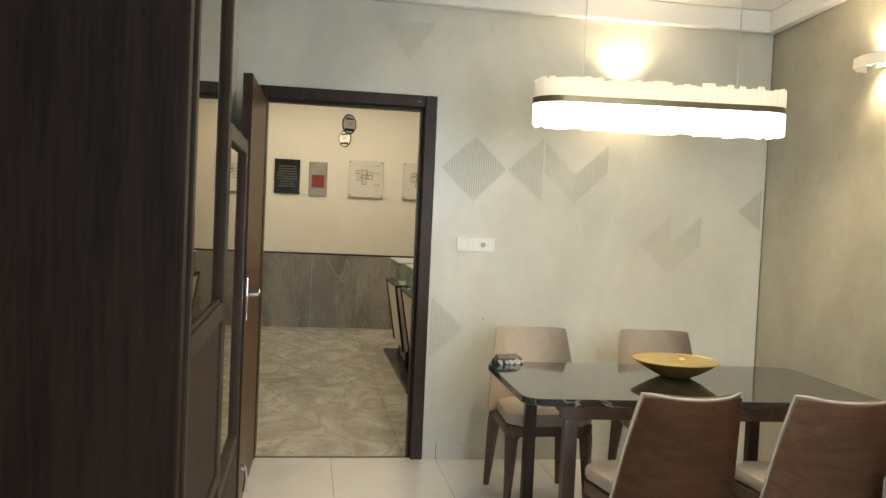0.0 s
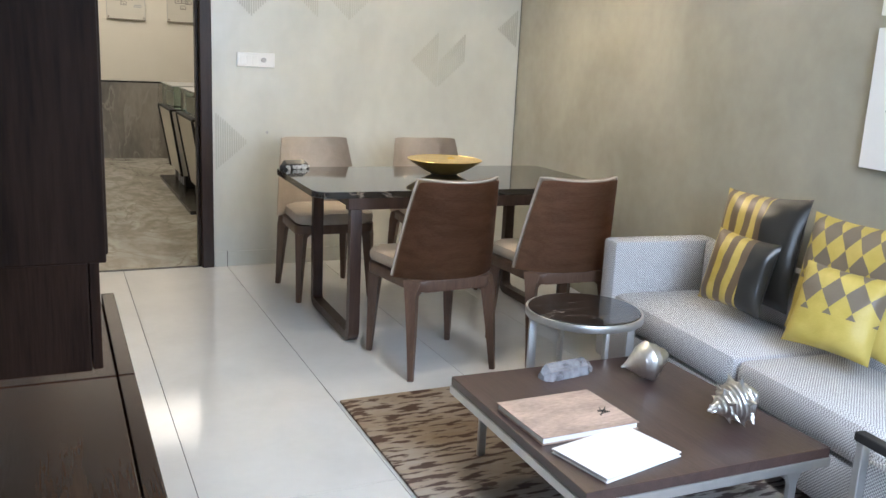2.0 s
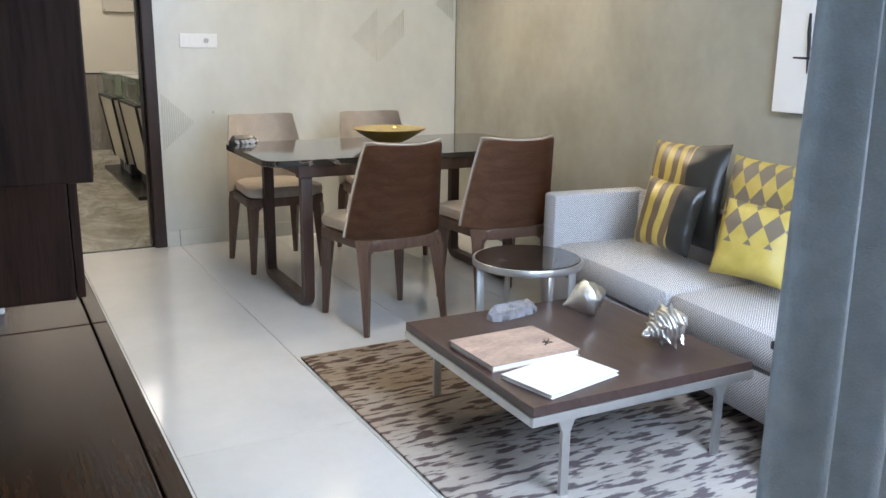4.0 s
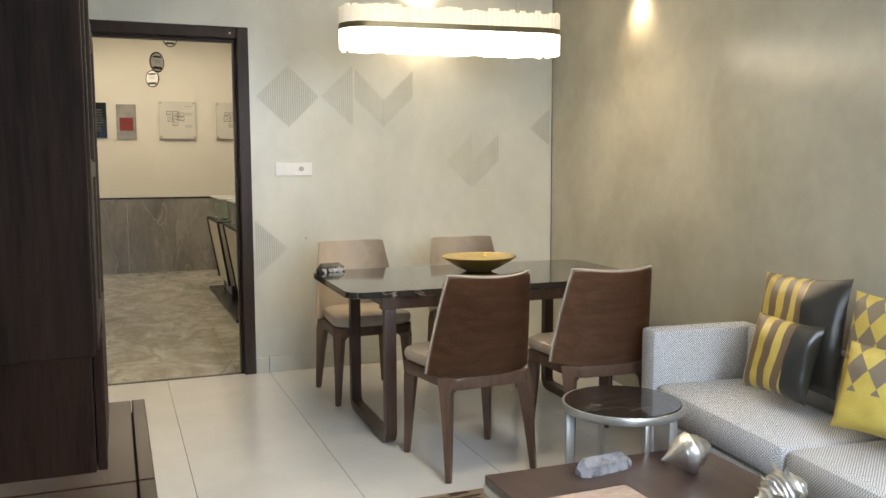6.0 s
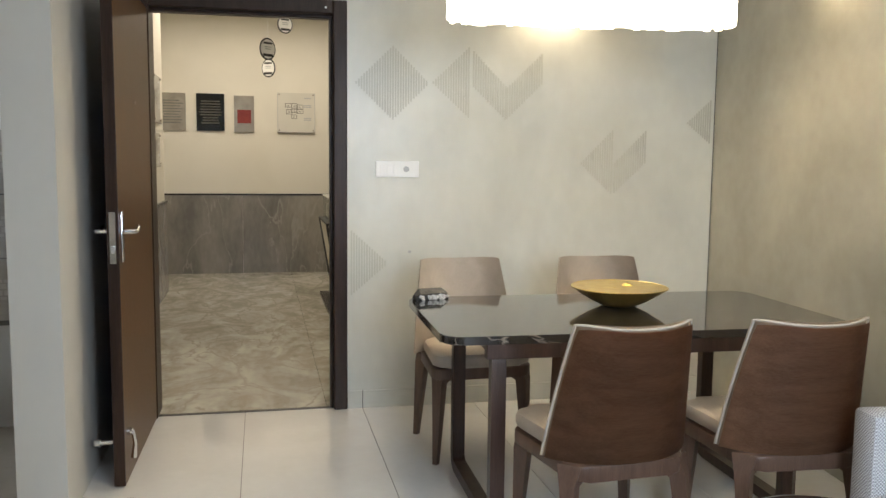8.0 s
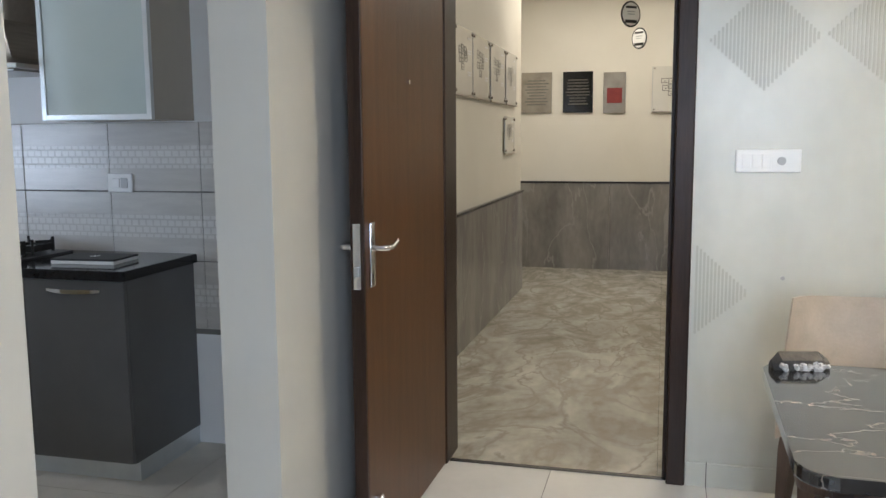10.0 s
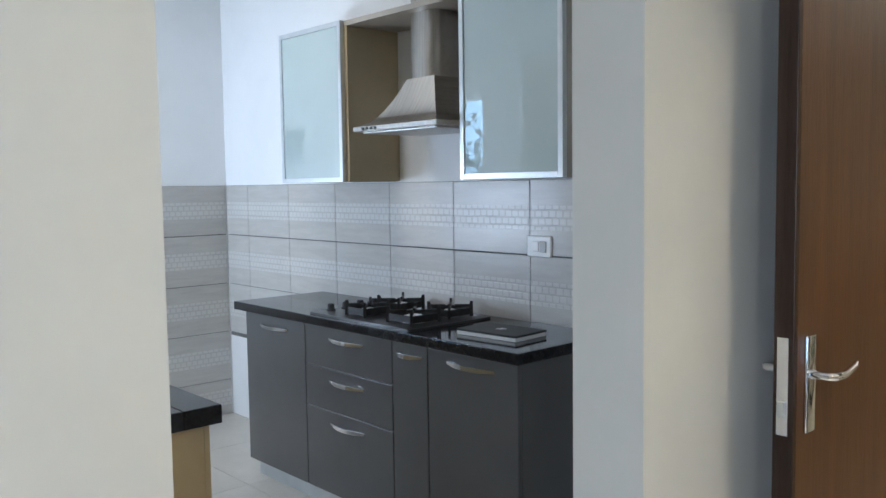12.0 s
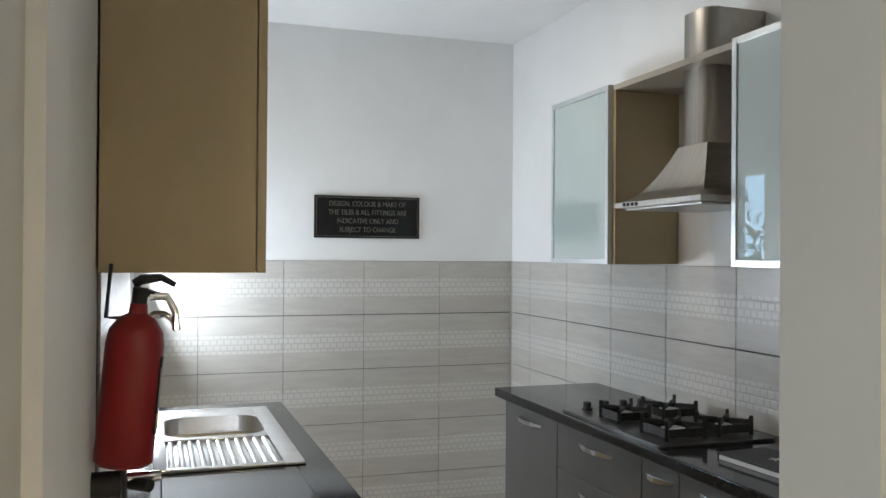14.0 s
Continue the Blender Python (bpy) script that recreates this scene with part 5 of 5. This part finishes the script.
for cx, cy, sx, sy in ((-3.612, -2.0, 1, 1), (-3.262, -2.0, -1, 1), (-3.262, -1.672, -1, -1), (-3.612, -1.672, 1, -1)):
    bm = bmesh.new()
    arc = [(cx, cy)] + [(cx + sx * 0.075 * (1 - math.sin(radians(15 * i))), cy + sy * 0.075 * (1 - math.cos(radians(15 * i)))) for i in range(7)]
    prism(bm, arc if sx * sy > 0 else arc[::-1], 0.852, 0.860)
    bmesh.ops.recalc_face_normals(bm, faces=bm.faces)
    part("rim_corner", bm, M_SINK, SN, smooth=False)
TP = thing("tap", pose(-3.42, -2.14, 1.10), "chrome wall-mounted swan-neck tap above the sink", "tap")
bm = bmesh.new()
tube(bm, [(0, 0, 0), (0, 0.06, 0)], 0.020, 14)
tube(bm, [(0, 0.045, 0.0), (0, 0.047, 0.05), (0, 0.055, 0.10), (0, 0.075, 0.14), (0, 0.105, 0.158), (0, 0.135, 0.157), (0, 0.163, 0.138), (0, 0.182, 0.100)], 0.012, 12)
part("spout", bm, M_CHROME, TP)
for x in (-0.07, 0.07):
    bm = bmesh.new()
    tube(bm, [(x, 0, 0), (x, 0.085, -0.02)], 0.016, 12)
    tube(bm, [(x - 0.02, 0.09, -0.022), (x + 0.02, 0.09, -0.022)], 0.007, 8)
    part("valve", bm, M_CHROME, TP)
CB = thing("sink_wall_cabinet", pose(0, 0, 0), "khaki laminate wall cabinet above the sink", "cabinet")
boxpart("body", (-3.6, -2.05, -2.136, -1.846, 1.428, 2.15), M_KBROWN, CB, 0.002)
for x0, x1 in ((-3.6, -3.085), (-3.08, -2.57), (-2.565, -2.05)):
    boxpart("door", (x0 + 0.002, x1 - 0.001, -1.844, -1.826, 1.428, 2.15), M_KBROWN, CB, 0.002)

# fire extinguisher on the wall below the cabinet end
FE = thing("fire_extinguisher", pose(-2.0, -2.087, 1.08, -5, 0, 0) @ Matrix.Diagonal((0.86, 0.86, 0.98, 1)), "red fire extinguisher hung on a wall bracket", "fire extinguisher")
bm = bmesh.new()
lathe(bm, [(0.052, 0), (0.060, 0.008), (0.060, 0.225), (0.055, 0.25), (0.038, 0.272), (0.020, 0.282), (0.018, 0.30), (0.001, 0.30)], 32)
part("cylinder", bm, M_RED, FE, "red enamelled cylinder")
bm = bmesh.new()
lbl = []
for z in (0.06, 0.205):
    lbl.append([bm.verts.new((0.0612 * math.cos(radians(a)), 0.0612 * math.sin(radians(a)), z)) for a in range(62, 126, 4)])
for i in range(len(lbl[0]) - 1):
    bm.faces.new((lbl[0][i], lbl[0][i + 1], lbl[1][i + 1], lbl[1][i]))
part("label", bm, M_SIGN, FE, "dark printed label")
for z0, z1, mt in ((0.07, 0.10, M_GOLD), (0.11, 0.185, M_GREYPLASTIC)):
    bm = bmesh.new()
    q = [[bm.verts.new((0.0618 * math.cos(radians(a)), 0.0618 * math.sin(radians(a)), z)) for a in range(68, 121, 4)] for z in (z0, z1)]
    for i in range(len(q[0]) - 1):
        bm.faces.new((q[0][i], q[0][i + 1], q[1][i + 1], q[1][i]))
    part("label_print", bm, mt, FE)
bm = bmesh.new()
tube(bm, [(0, 0, 0.295), (0, 0, 0.33)], 0.016, 12)
tube(bm, [(0, -0.015, 0.335), (0.0, 0.0, 0.345), (0, 0.04, 0.352), (0, 0.07, 0.34)], [0.009, 0.010, 0.007, 0.005], 8)
tube(bm, [(0, -0.01, 0.325), (0, 0.04, 0.318), (0, 0.065, 0.31)], [0.008, 0.006, 0.005], 8)
part("valve", bm, M_RUBBER, FE, "black squeeze valve")
bm = bmesh.new()
tube(bm, [(0.0, 0.02, 0.315), (0.0, 0.055, 0.318), (0.005, 0.075, 0.29), (0.01, 0.08, 0.255)], 0.008, 8)
part("gauge", bm, M_CHROME, FE, "chrome nozzle fitting")
bm = bmesh.new()
tube(bm, [(-0.01, -0.064, 0.37), (-0.01, -0.064, 0.27), (-0.01, -0.03, 0.27), (-0.01, 0.02, 0.275)], 0.004, 8)
part("bracket", bm, M_IRON, FE, "dark wall bracket")
bm = bmesh.new()
tube(bm, [(0.03, 0.0, 0.01), (0.03, 0.01, -0.05), (0.01, 0.02, -0.09)], 0.006, 8)
tube(bm, [(-0.03, -0.01, 0.0), (-0.04, 0.0, -0.12)], 0.005, 8)
part("hose", bm, M_RUBBER, FE, "black hose")
VL = thing("gas_valve", pose(-2.0, -2.14, 1.045), "black valve knob with steel pipe on the kitchen wall", "valve")
bm = bmesh.new()
tube(bm, [(0, 0, 0), (0, 0.05, 0)], 0.024, 14)
tube(bm, [(-0.02, 0.05, 0), (0.03, 0.10, 0.0)], 0.012, 10)
part("knob", bm, M_RUBBER, VL)
bm = bmesh.new()
tube(bm, [(0.0, 0.06, 0.01), (0.0, 0.12, 0.01)], 0.010, 10)
part("nozzle", bm, M_CHROME, VL)

# black notice on the end wall
PL = thing("notice_plate", pose(-5.012, -0.907, 1.675), "black granite notice plate with faint lettering on the end wall", "sign")
boxpart("slab", (0.0, 0.014, -0.303, 0.303, -0.118, 0.118), M_SIGN, PL, 0.002)
for dims in ((0.0142, 0.0150, -0.293, 0.293, 0.106, 0.109), (0.0142, 0.0150, -0.293, 0.293, -0.109, -0.106), (0.0142, 0.0150, -0.293, -0.290, -0.106, 0.106), (0.0142, 0.0150, 0.290, 0.293, -0.106, 0.106)):
    boxpart("border_line", dims, M_SIGNTEXT, PL, 0)
for i, line in enumerate(("DESIGN, COLOUR & MAKE OF", "THE TILES & ALL FITTINGS ARE", "INDICATIVE ONLY AND", "SUBJECT TO CHANGE")):
    text("lettering", line, 0.040, Matrix.Translation((0.0152, 0, 0.072 - i * 0.048)) @ Matrix(((0, 0, 1, 0), (1, 0, 0, 0), (0, 1, 0, 0), (0, 0, 0, 1))) @ Matrix.Diagonal((0.82, 1, 1, 1)), M_SIGNTEXT, PL)

# kitchen window and downlight
WN = tagged(new("window_1"), "white framed sliding kitchen window with two panes", "window", kind="structure")
for dims in ((-5.0, -4.96, -2.25, -2.19, 1.05, 2.03), (-4.30, -4.26, -2.25, -2.19, 1.05, 2.03), (-4.685, -4.575, -2.25, -2.19, 1.09, 1.99), (-4.96, -4.30, -2.25, -2.19, 1.05, 1.09), (-4.96, -4.30, -2.25, -2.19, 1.99, 2.03)):
    boxpart("window_frame", dims, M_WHITEPLASTIC, WN, 0.003)
for x0, x1 in ((-4.96, -4.685), (-4.575, -4.30)):
    g = boxpart("pane", (x0, x1, -2.222, -2.216, 1.09, 1.99), M_CLEAR, WN, 0)
    g.visible_shadow = False
boxpart("window_sill", (-5.0, -4.25, -2.29, -2.12, 1.02, 1.05), M_BLACKGRANITE, WN, 0.004)
DL = thing("ceiling_light", pose(-3.40, -1.03, 2.725), "small round recessed downlight in the kitchen ceiling", "lamp")
bm = bmesh.new()
lathe(bm, [(0.075, -0.008), (0.078, -0.001), (0.062, -0.001), (0.060, -0.007)], 28)
part("ring", bm, M_WHITEPLASTIC, DL)
bm = bmesh.new()
lathe(bm, [(0.058, -0.004), (0.058, -0.001)], 28)
part("diffuser", bm, M_DOWN, DL, "lit diffuser")


tagged(copy_thing(DL, pose(0.3, -2.6, CEIL)), "small round recessed downlight in the living room ceiling")
# Both lobby fixtures are assumed, added out of view to go with the fill.
tagged(copy_thing(DL, pose(0.2, 1.3, 2.9)), "assumed small round downlight, out of view in the lobby ceiling")
LP = thing("ceiling_panel_light", pose(-0.3, 4.2, 2.9), "assumed large lit ceiling panel, out of view in the lobby", "lamp")
boxpart("frame", (-1.13, 1.13, -0.63, 0.63, -0.05, 0.0), M_WHITEPLASTIC, LP, 0.004)
boxpart("diffuser", (-1.1, 1.1, -0.6, 0.6, -0.054, -0.049), M_DOWN, LP, 0.001, "lit diffuser")

# tree outside the kitchen window
def tree(m, seed):
    rnd = random.Random(seed)
    t = thing("tree", m, "leafy green tree outside the kitchen window", "tree")
    bm = bmesh.new()
    tube(bm, [(0, 0, 0), (0.1, 0, 1.8), (0.0, 0.1, 3.4)], [0.16, 0.12, 0.07], 10)
    limbs = []
    for i in range(9):
        a, e = rnd.uniform(0, 6.28), Vector((0, 0, rnd.uniform(1.8, 3.3)))
        tip = e + Vector((math.cos(a) * rnd.uniform(0.8, 1.7), math.sin(a) * rnd.uniform(0.8, 1.7), rnd.uniform(0.4, 1.3)))
        tube(bm, [e, (e + tip) / 2 + Vector((0, 0, 0.12)), tip], [0.05, 0.035, 0.015], 7)
        limbs.append((e, tip))
    part("trunk", bm, M_BARK, t)
    verts, faces = [], []
    for i in range(2600):
        e, tip = rnd.choice(limbs)
        c = e.lerp(tip, rnd.uniform(0.35, 1.15)) + Vector([rnd.gauss(0, 0.32) for _ in range(3)])
        q = Euler([rnd.uniform(0, 6.28) for _ in range(3)]).to_matrix()
        s = rnd.uniform(0.05, 0.10)
        k = len(verts)
        verts += [c + q @ Vector(p) for p in ((-s, 0, 0), (0, -s * 0.45, 0.01), (s, 0, 0), (0, s * 0.45, 0.01))]
        faces.append((k, k + 1, k + 2, k + 3))
    me = bpy.data.meshes.new("crown")
    me.from_pydata(verts, [], faces)
    me.materials.append(M_LEAF)
    c = new("crown", me)
    c.parent = t
    return t


TR = tree(pose(-9.6, -7.2, -3.2) @ Matrix.Scale(1.2, 4), 3)
copy_thing(TR, pose(-12.4, -8.6, -3.2, 0, 0, 80))

# ---- lobby things ----
def notice(x0, x1, z0, z1, mat, label, extra=None):
    p = thing("wall_plaque", pose(0, 0, 0), label, "plaque", "lobby plaques")
    boxpart("panel", (x0, x1, 5.478, 5.498, z0, z1), mat, p, 0.002)
    rnd = random.Random(int(x0 * 100))
    for i in range(9):
        if extra is None:
            break
        z = z1 - 0.09 - i * (z1 - z0 - 0.14) / 9
        w = (x1 - x0) * rnd.uniform(0.25, 0.42)
        boxpart("text_line", ((x0 + x1) / 2 - w, (x0 + x1) / 2 + w, 5.4765, 5.478, z, z + 0.012), extra, p, 0)
    return p


M_REDPRINT = surf("dark_red_print", (0.18, 0.02, 0.02), (0.26, 0.04, 0.03), 9, 0.5)
notice(-1.544, -1.235, 1.60, 2.01, M_STEELPLAQUE, "etched steel plaque on the lobby wall", M_PRINT)
notice(-1.12, -0.82, 1.60, 2.01, M_SIGN, "black polished plaque on the lobby wall", M_SIGNTEXT)
rp = notice(-0.715, -0.497, 1.59, 1.995, M_STEELPLAQUE, "steel plaque with a dark red emblem panel")
boxpart("emblem_panel", (-0.68, -0.53, 5.4755, 5.4775, 1.69, 1.84), M_REDPRINT, rp, 0)


def board(m, w, h, label, seed):
    p = thing("acrylic_board", m, label, "notice board", "acrylic drawing boards")
    boxpart("sheet", (-w / 2 + 0.004, w / 2 - 0.004, -0.018, -0.014, 0.014, h), M_ACRYLIC, p, 0)
    boxpart("rail", (-w / 2, w / 2, -0.026, -0.012, 0.0, 0.013), M_STEELPLAQUE, p, 0.002)
    for x in (-w / 2, w / 2 - 0.005):
        boxpart("edge", (x, x + 0.005, -0.019, -0.013, 0.013, h), M_GREYPLASTIC, p, 0)
    for x in (-w / 2 + 0.02, w / 2 - 0.02):
        for z in (0.03, h - 0.02):
            bm = bmesh.new()
            tube(bm, [(x, 0, z), (x, -0.03, z)], 0.010, 10)
            part("stud", bm, M_STEELPLAQUE, p)
    # floor plan: rooms drawn as thin outlines, notes as faint bars
    rnd = random.Random(seed)
    bm = bmesh.new()
    for i in range(9):
        x, z = -w * 0.28 + (i % 3) * w * 0.15 + rnd.uniform(-0.01, 0.01), h * (0.62 - 0.13 * (i // 3)) + rnd.uniform(-0.01, 0.01)
        a, b = rnd.uniform(0.05, 0.075), rnd.uniform(0.035, 0.055)
        if i in (6, 8):
            continue
        for q in ((x, x + a, z, z + 0.007), (x, x + a, z + b, z + b + 0.007), (x, x + 0.007, z, z + b), (x + a, x + a + 0.007, z, z + b), (x + a * 0.4, x + a * 0.7, z + b * 0.4, z + b * 0.6)):
            box(bm, q[0], q[1], -0.0195, -0.0185, q[2], q[3])
    part("plan_drawing", bm, M_PRINT, p, smooth=False)
    for z in (0.86, 0.68, 0.64, 0.36, 0.32):
        boxpart("note_line", (w * 0.20, w * 0.40, -0.0192, -0.0185, h * z, h * z + 0.010), M_GREYPLASTIC, p, 0)
    return p


board(pose(-0.03, 5.498, 1.59), 0.42, 0.45, "clear acrylic board with a printed floor plan", 1)
board(pose(0.63, 5.498, 1.59), 0.42, 0.45, "clear acrylic board with a printed floor plan", 2)
for y, w in ((1.93, 0.50), (2.46, 0.53), (3.06, 0.55), (3.63, 0.48)):
    board(pose(-1.345, y, 1.61, 0, 0, 90), w, 0.42, "framed acrylic sheet on the lobby side wall", int(w * 100))
board(pose(-1.345, 3.56, 1.22, 0, 0, 90), 0.42, 0.30, "small framed acrylic sheet hung lower on the side wall", 12)
# round tags hung on threads from the lobby ceiling, each turned its own way
for x, y, z, turn, s in ((-0.364, 3.04, 2.22, 38, 1.0), (-0.343, 4.46, 2.205, -38, 1.0), (-0.196, 3.8, 2.541, 20, 0.9)):
    p = thing("hanging_tag", pose(x, y, z, 0, 0, turn) @ Matrix.Scale(s, 4), "round white hanging tag with a dark rim and print", "sign", "hanging tags")
    for nm, k, y0, mt in (("rim", 1.0, 0.0, M_INK), ("face", 0.87, -0.003, M_PAPER), ("back_face", 0.87, 0.003, M_PAPER)):
        bm = bmesh.new()
        prism(bm, [(0.083 * k * math.cos(a * 0.19635), 0.092 * k * math.sin(a * 0.19635)) for a in range(32)], 0, 0.006)
        bmesh.ops.transform(bm, matrix=Matrix(((1, 0, 0, 0), (0, 0, -1, y0 + 0.003), (0, 1, 0, 0), (0, 0, 0, 1))), verts=bm.verts)
        part(nm, bm, mt, p)
    for w, z0, z1, mt in ((0.045, 0.040, 0.056, M_INK), (0.035, 0.014, 0.021, M_GREYPLASTIC), (0.03, -0.004, 0.003, M_GREYPLASTIC), (0.05, -0.062, -0.040, M_INK)):
        for y0 in (-0.0072, 0.0062):
            boxpart("print_bar", (-w, w, y0, y0 + 0.001, z0, z1), mt, p, 0)
    bm = bmesh.new()
    tube(bm, [(0, 0, 0.09), (0, 0, (2.9 - z) / s)], 0.0012, 5)
    part("thread", bm, M_PAPER, p)


def display(m):
    d = thing("display_stand", m, "white tapered display stand with black edges and a glass case", "display stand", "lobby display stands")
    bm = bmesh.new()
    lo, hi = rounded(0.10, 0.72, -0.40, 0.40, 0.01, 1), rounded(0.0, 0.80, -0.46, 0.46, 0.01, 1)
    a, b = [bm.verts.new((x, y, 0.14)) for x, y in lo], [bm.verts.new((x, y, 0.74)) for x, y in hi]
    k = len(a)
    for i in range(k):
        bm.faces.new((a[i], a[(i + 1) % k], b[(i + 1) % k], b[i]))
    bm.faces.new(a[::-1])
    bm.faces.new(b)
    part("body", bm, M_LOBBYWALL, d, smooth=False)
    for y in (-0.46, 0.46):
        s = 0.06 if y > 0 else -0.06
        bm = bmesh.new()
        tube(bm, [(0.096, y - s, 0.14), (-0.004, y, 0.745)], 1.0, flat=(0.010, 0.010))
        part("edge_strip", bm, M_INK, d, "black edge strip", smooth=False)
    boxpart("top_plate", (-0.01, 0.81, -0.47, 0.47, 0.74, 0.76), M_INK, d, 0.002)
    boxpart("base", (0.13, 0.70, -0.36, 0.36, 0.031, 0.14), M_INK, d, 0.002)
    for y in (-0.25, -0.12, 0.02):
        boxpart("base_stripe", (0.124, 0.131, y, y + 0.05, 0.035, 0.135), M_ALU, d, 0)
    boxpart("glass_case", (0.03, 0.77, -0.42, 0.42, 0.761, 0.96), M_CASE, d, 0.002, "green tinted glass case")
    boxpart("model", (0.15, 0.5, -0.2, 0.2, 0.775, 0.90), M_LOBBYWALL, d, 0.004, "white building model")
    boxpart("case_lid", (0.02, 0.78, -0.43, 0.43, 0.961, 0.972), M_SATIN, d, 0.002)
    return d


DS = display(pose(0.12, 3.35, 0))
copy_thing(DS, pose(0.15, 2.25, 0))
bm = bmesh.new()
box(bm, 0.115, 1.0, 1.75, 3.85, 0.0, 0.030, bevel=0.003)
tagged(obj("floor_plinth", bm, M_BLACKTRIM), "low black stone plinth under the display stands", "plinth")

# ---- pieces of floors and walls ----
def slab_mesh(name, w, d, h, mat, bevel=0.0005):
    bm = bmesh.new()
    lo = [bm.verts.new((sx * w / 2, sy * d / 2, -h)) for sx, sy in ((-1, -1), (1, -1), (1, 1), (-1, 1))]
    mi = [bm.verts.new((sx * w / 2, sy * d / 2, -bevel)) for sx, sy in ((-1, -1), (1, -1), (1, 1), (-1, 1))]
    hi = [bm.verts.new((sx * (w / 2 - bevel), sy * (d / 2 - bevel), 0)) for sx, sy in ((-1, -1), (1, -1), (1, 1), (-1, 1))]
    for a, b in ((lo, mi), (mi, hi)):
        for i in range(4):
            bm.faces.new((a[i], a[(i + 1) % 4], b[(i + 1) % 4], b[i]))
    bm.faces.new(hi)
    me = bpy.data.meshes.new(name)
    bm.to_mesh(me)
    bm.free()
    me.materials.append(mat)
    return me


def lay(parent, name, xs, ys, mat, z=0.0, gap=0.0025, thick=0.0035):
    cache = {}
    for x0, x1 in zip(xs, xs[1:]):
        for y0, y1 in zip(ys, ys[1:]):
            key = (round(x1 - x0, 3), round(y1 - y0, 3))
            if key not in cache:
                cache[key] = slab_mesh(name, key[0] - gap, key[1] - gap, thick, mat)
            t = new(name, cache[key])
            t.parent = parent
            t.location = ((x0 + x1) / 2, (y0 + y1) / 2, z)


FL, KF, LF = bpy.data.objects["floor"], bpy.data.objects["floor_kitchen"], bpy.data.objects["floor_lobby"]
lay(FL, "floor_tile", [-1.128, -0.523, 0.083, 0.688, 1.294, 1.899, 2.3], [-7.15, -5.31, -4.11, -2.906, 0.028], M_FLOOR)
lay(FL, "floor_tile", [-1.298, -1.13], [-2.16, -1.23], M_FLOOR)
lay(KF, "floor_tile", [-5.01 + 0.618 * i for i in range(7)], [-2.14, -1.83, -1.22, -0.61, -0.02], M_KFLOOR)
lay(LF, "granite_slab", [-1.6, -0.1, 1.35, 3.1], [0.05, 1.79, 3.62, 5.49], M_GRANITE, gap=0.0015)


def tile_wall(parent, rows, cols, place):
    """Wall tiles: rows are (z0, z1), cols (a0, a1) along the wall; place(mid, z) gives the pose."""
    cache = {}
    for z0, z1 in rows:
        for a0, a1 in cols:
            key = (round(a1 - a0, 3), round(z1 - z0, 3))
            if key not in cache:
                w, h = key[0] / 2 - 0.0016, key[1] / 2 - 0.0016
                bm = bmesh.new()
                q = [[bm.verts.new((sx * (w - i), y, sz * (h - i))) for sx, sz in ((-1, -1), (1, -1), (1, 1), (-1, 1))] for y, i in ((0, 0), (-0.0055, 0), (-0.0065, 0.0012))]
                for a, b in zip(q, q[1:]):
                    for i in range(4):
                        bm.faces.new((a[i], a[(i + 1) % 4], b[(i + 1) % 4], b[i]))
                bm.faces.new(q[2])
                me = bpy.data.meshes.new("wall_tile")
                bm.to_mesh(me)
                bm.free()
                me.materials.append(PAT["ktile"])
                cache[key] = me
            t = new("wall_tile", cache[key])
            t.parent = parent
            t.matrix_basis = place((a0 + a1) / 2, (z0 + z1) / 2)


ROWS = [(1.13, 1.43), (0.825, 1.127), (0.523, 0.824), (0.22, 0.522), (0.0, 0.219)]
NX = [-5.0, -4.736, -4.286, -3.836, -3.386, -2.937, -2.487, -2.037, -1.60]
tile_wall(bpy.data.objects["wall_kitchen_north"], ROWS[:3], list(zip(NX, NX[1:])), lambda a, z: pose(a, -0.021, z))
NY = [-2.14, -1.82, -1.372, -0.924, -0.476, -0.028]
tile_wall(bpy.data.objects["wall_kitchen_west"], ROWS, list(zip(NY, NY[1:])), lambda a, z: pose(-5.011, a, z, 0, 0, 90))
SX = [-4.06, -3.90, -3.45, -3.0, -2.55, -2.10]
tile_wall(bpy.data.objects["wall_kitchen_south"], ROWS[:2], list(zip(SX, SX[1:])), lambda a, z: pose(a, -2.139, z, 0, 0, 180))
# grout bed behind the wall tiles
for nm, dims in (("wall_kitchen_north", (-5.0, -1.60, -0.0225, -0.0202, 0.5, 1.43)), ("wall_kitchen_west", (-5.0118, -5.0095, -2.139, -0.03, 0.0, 1.43)), ("wall_kitchen_south", (-4.06, -2.10, -2.1398, -2.1375, 0.82, 1.43))):
    boxpart("grout_bed", dims, M_GROUT, bpy.data.objects[nm], 0)
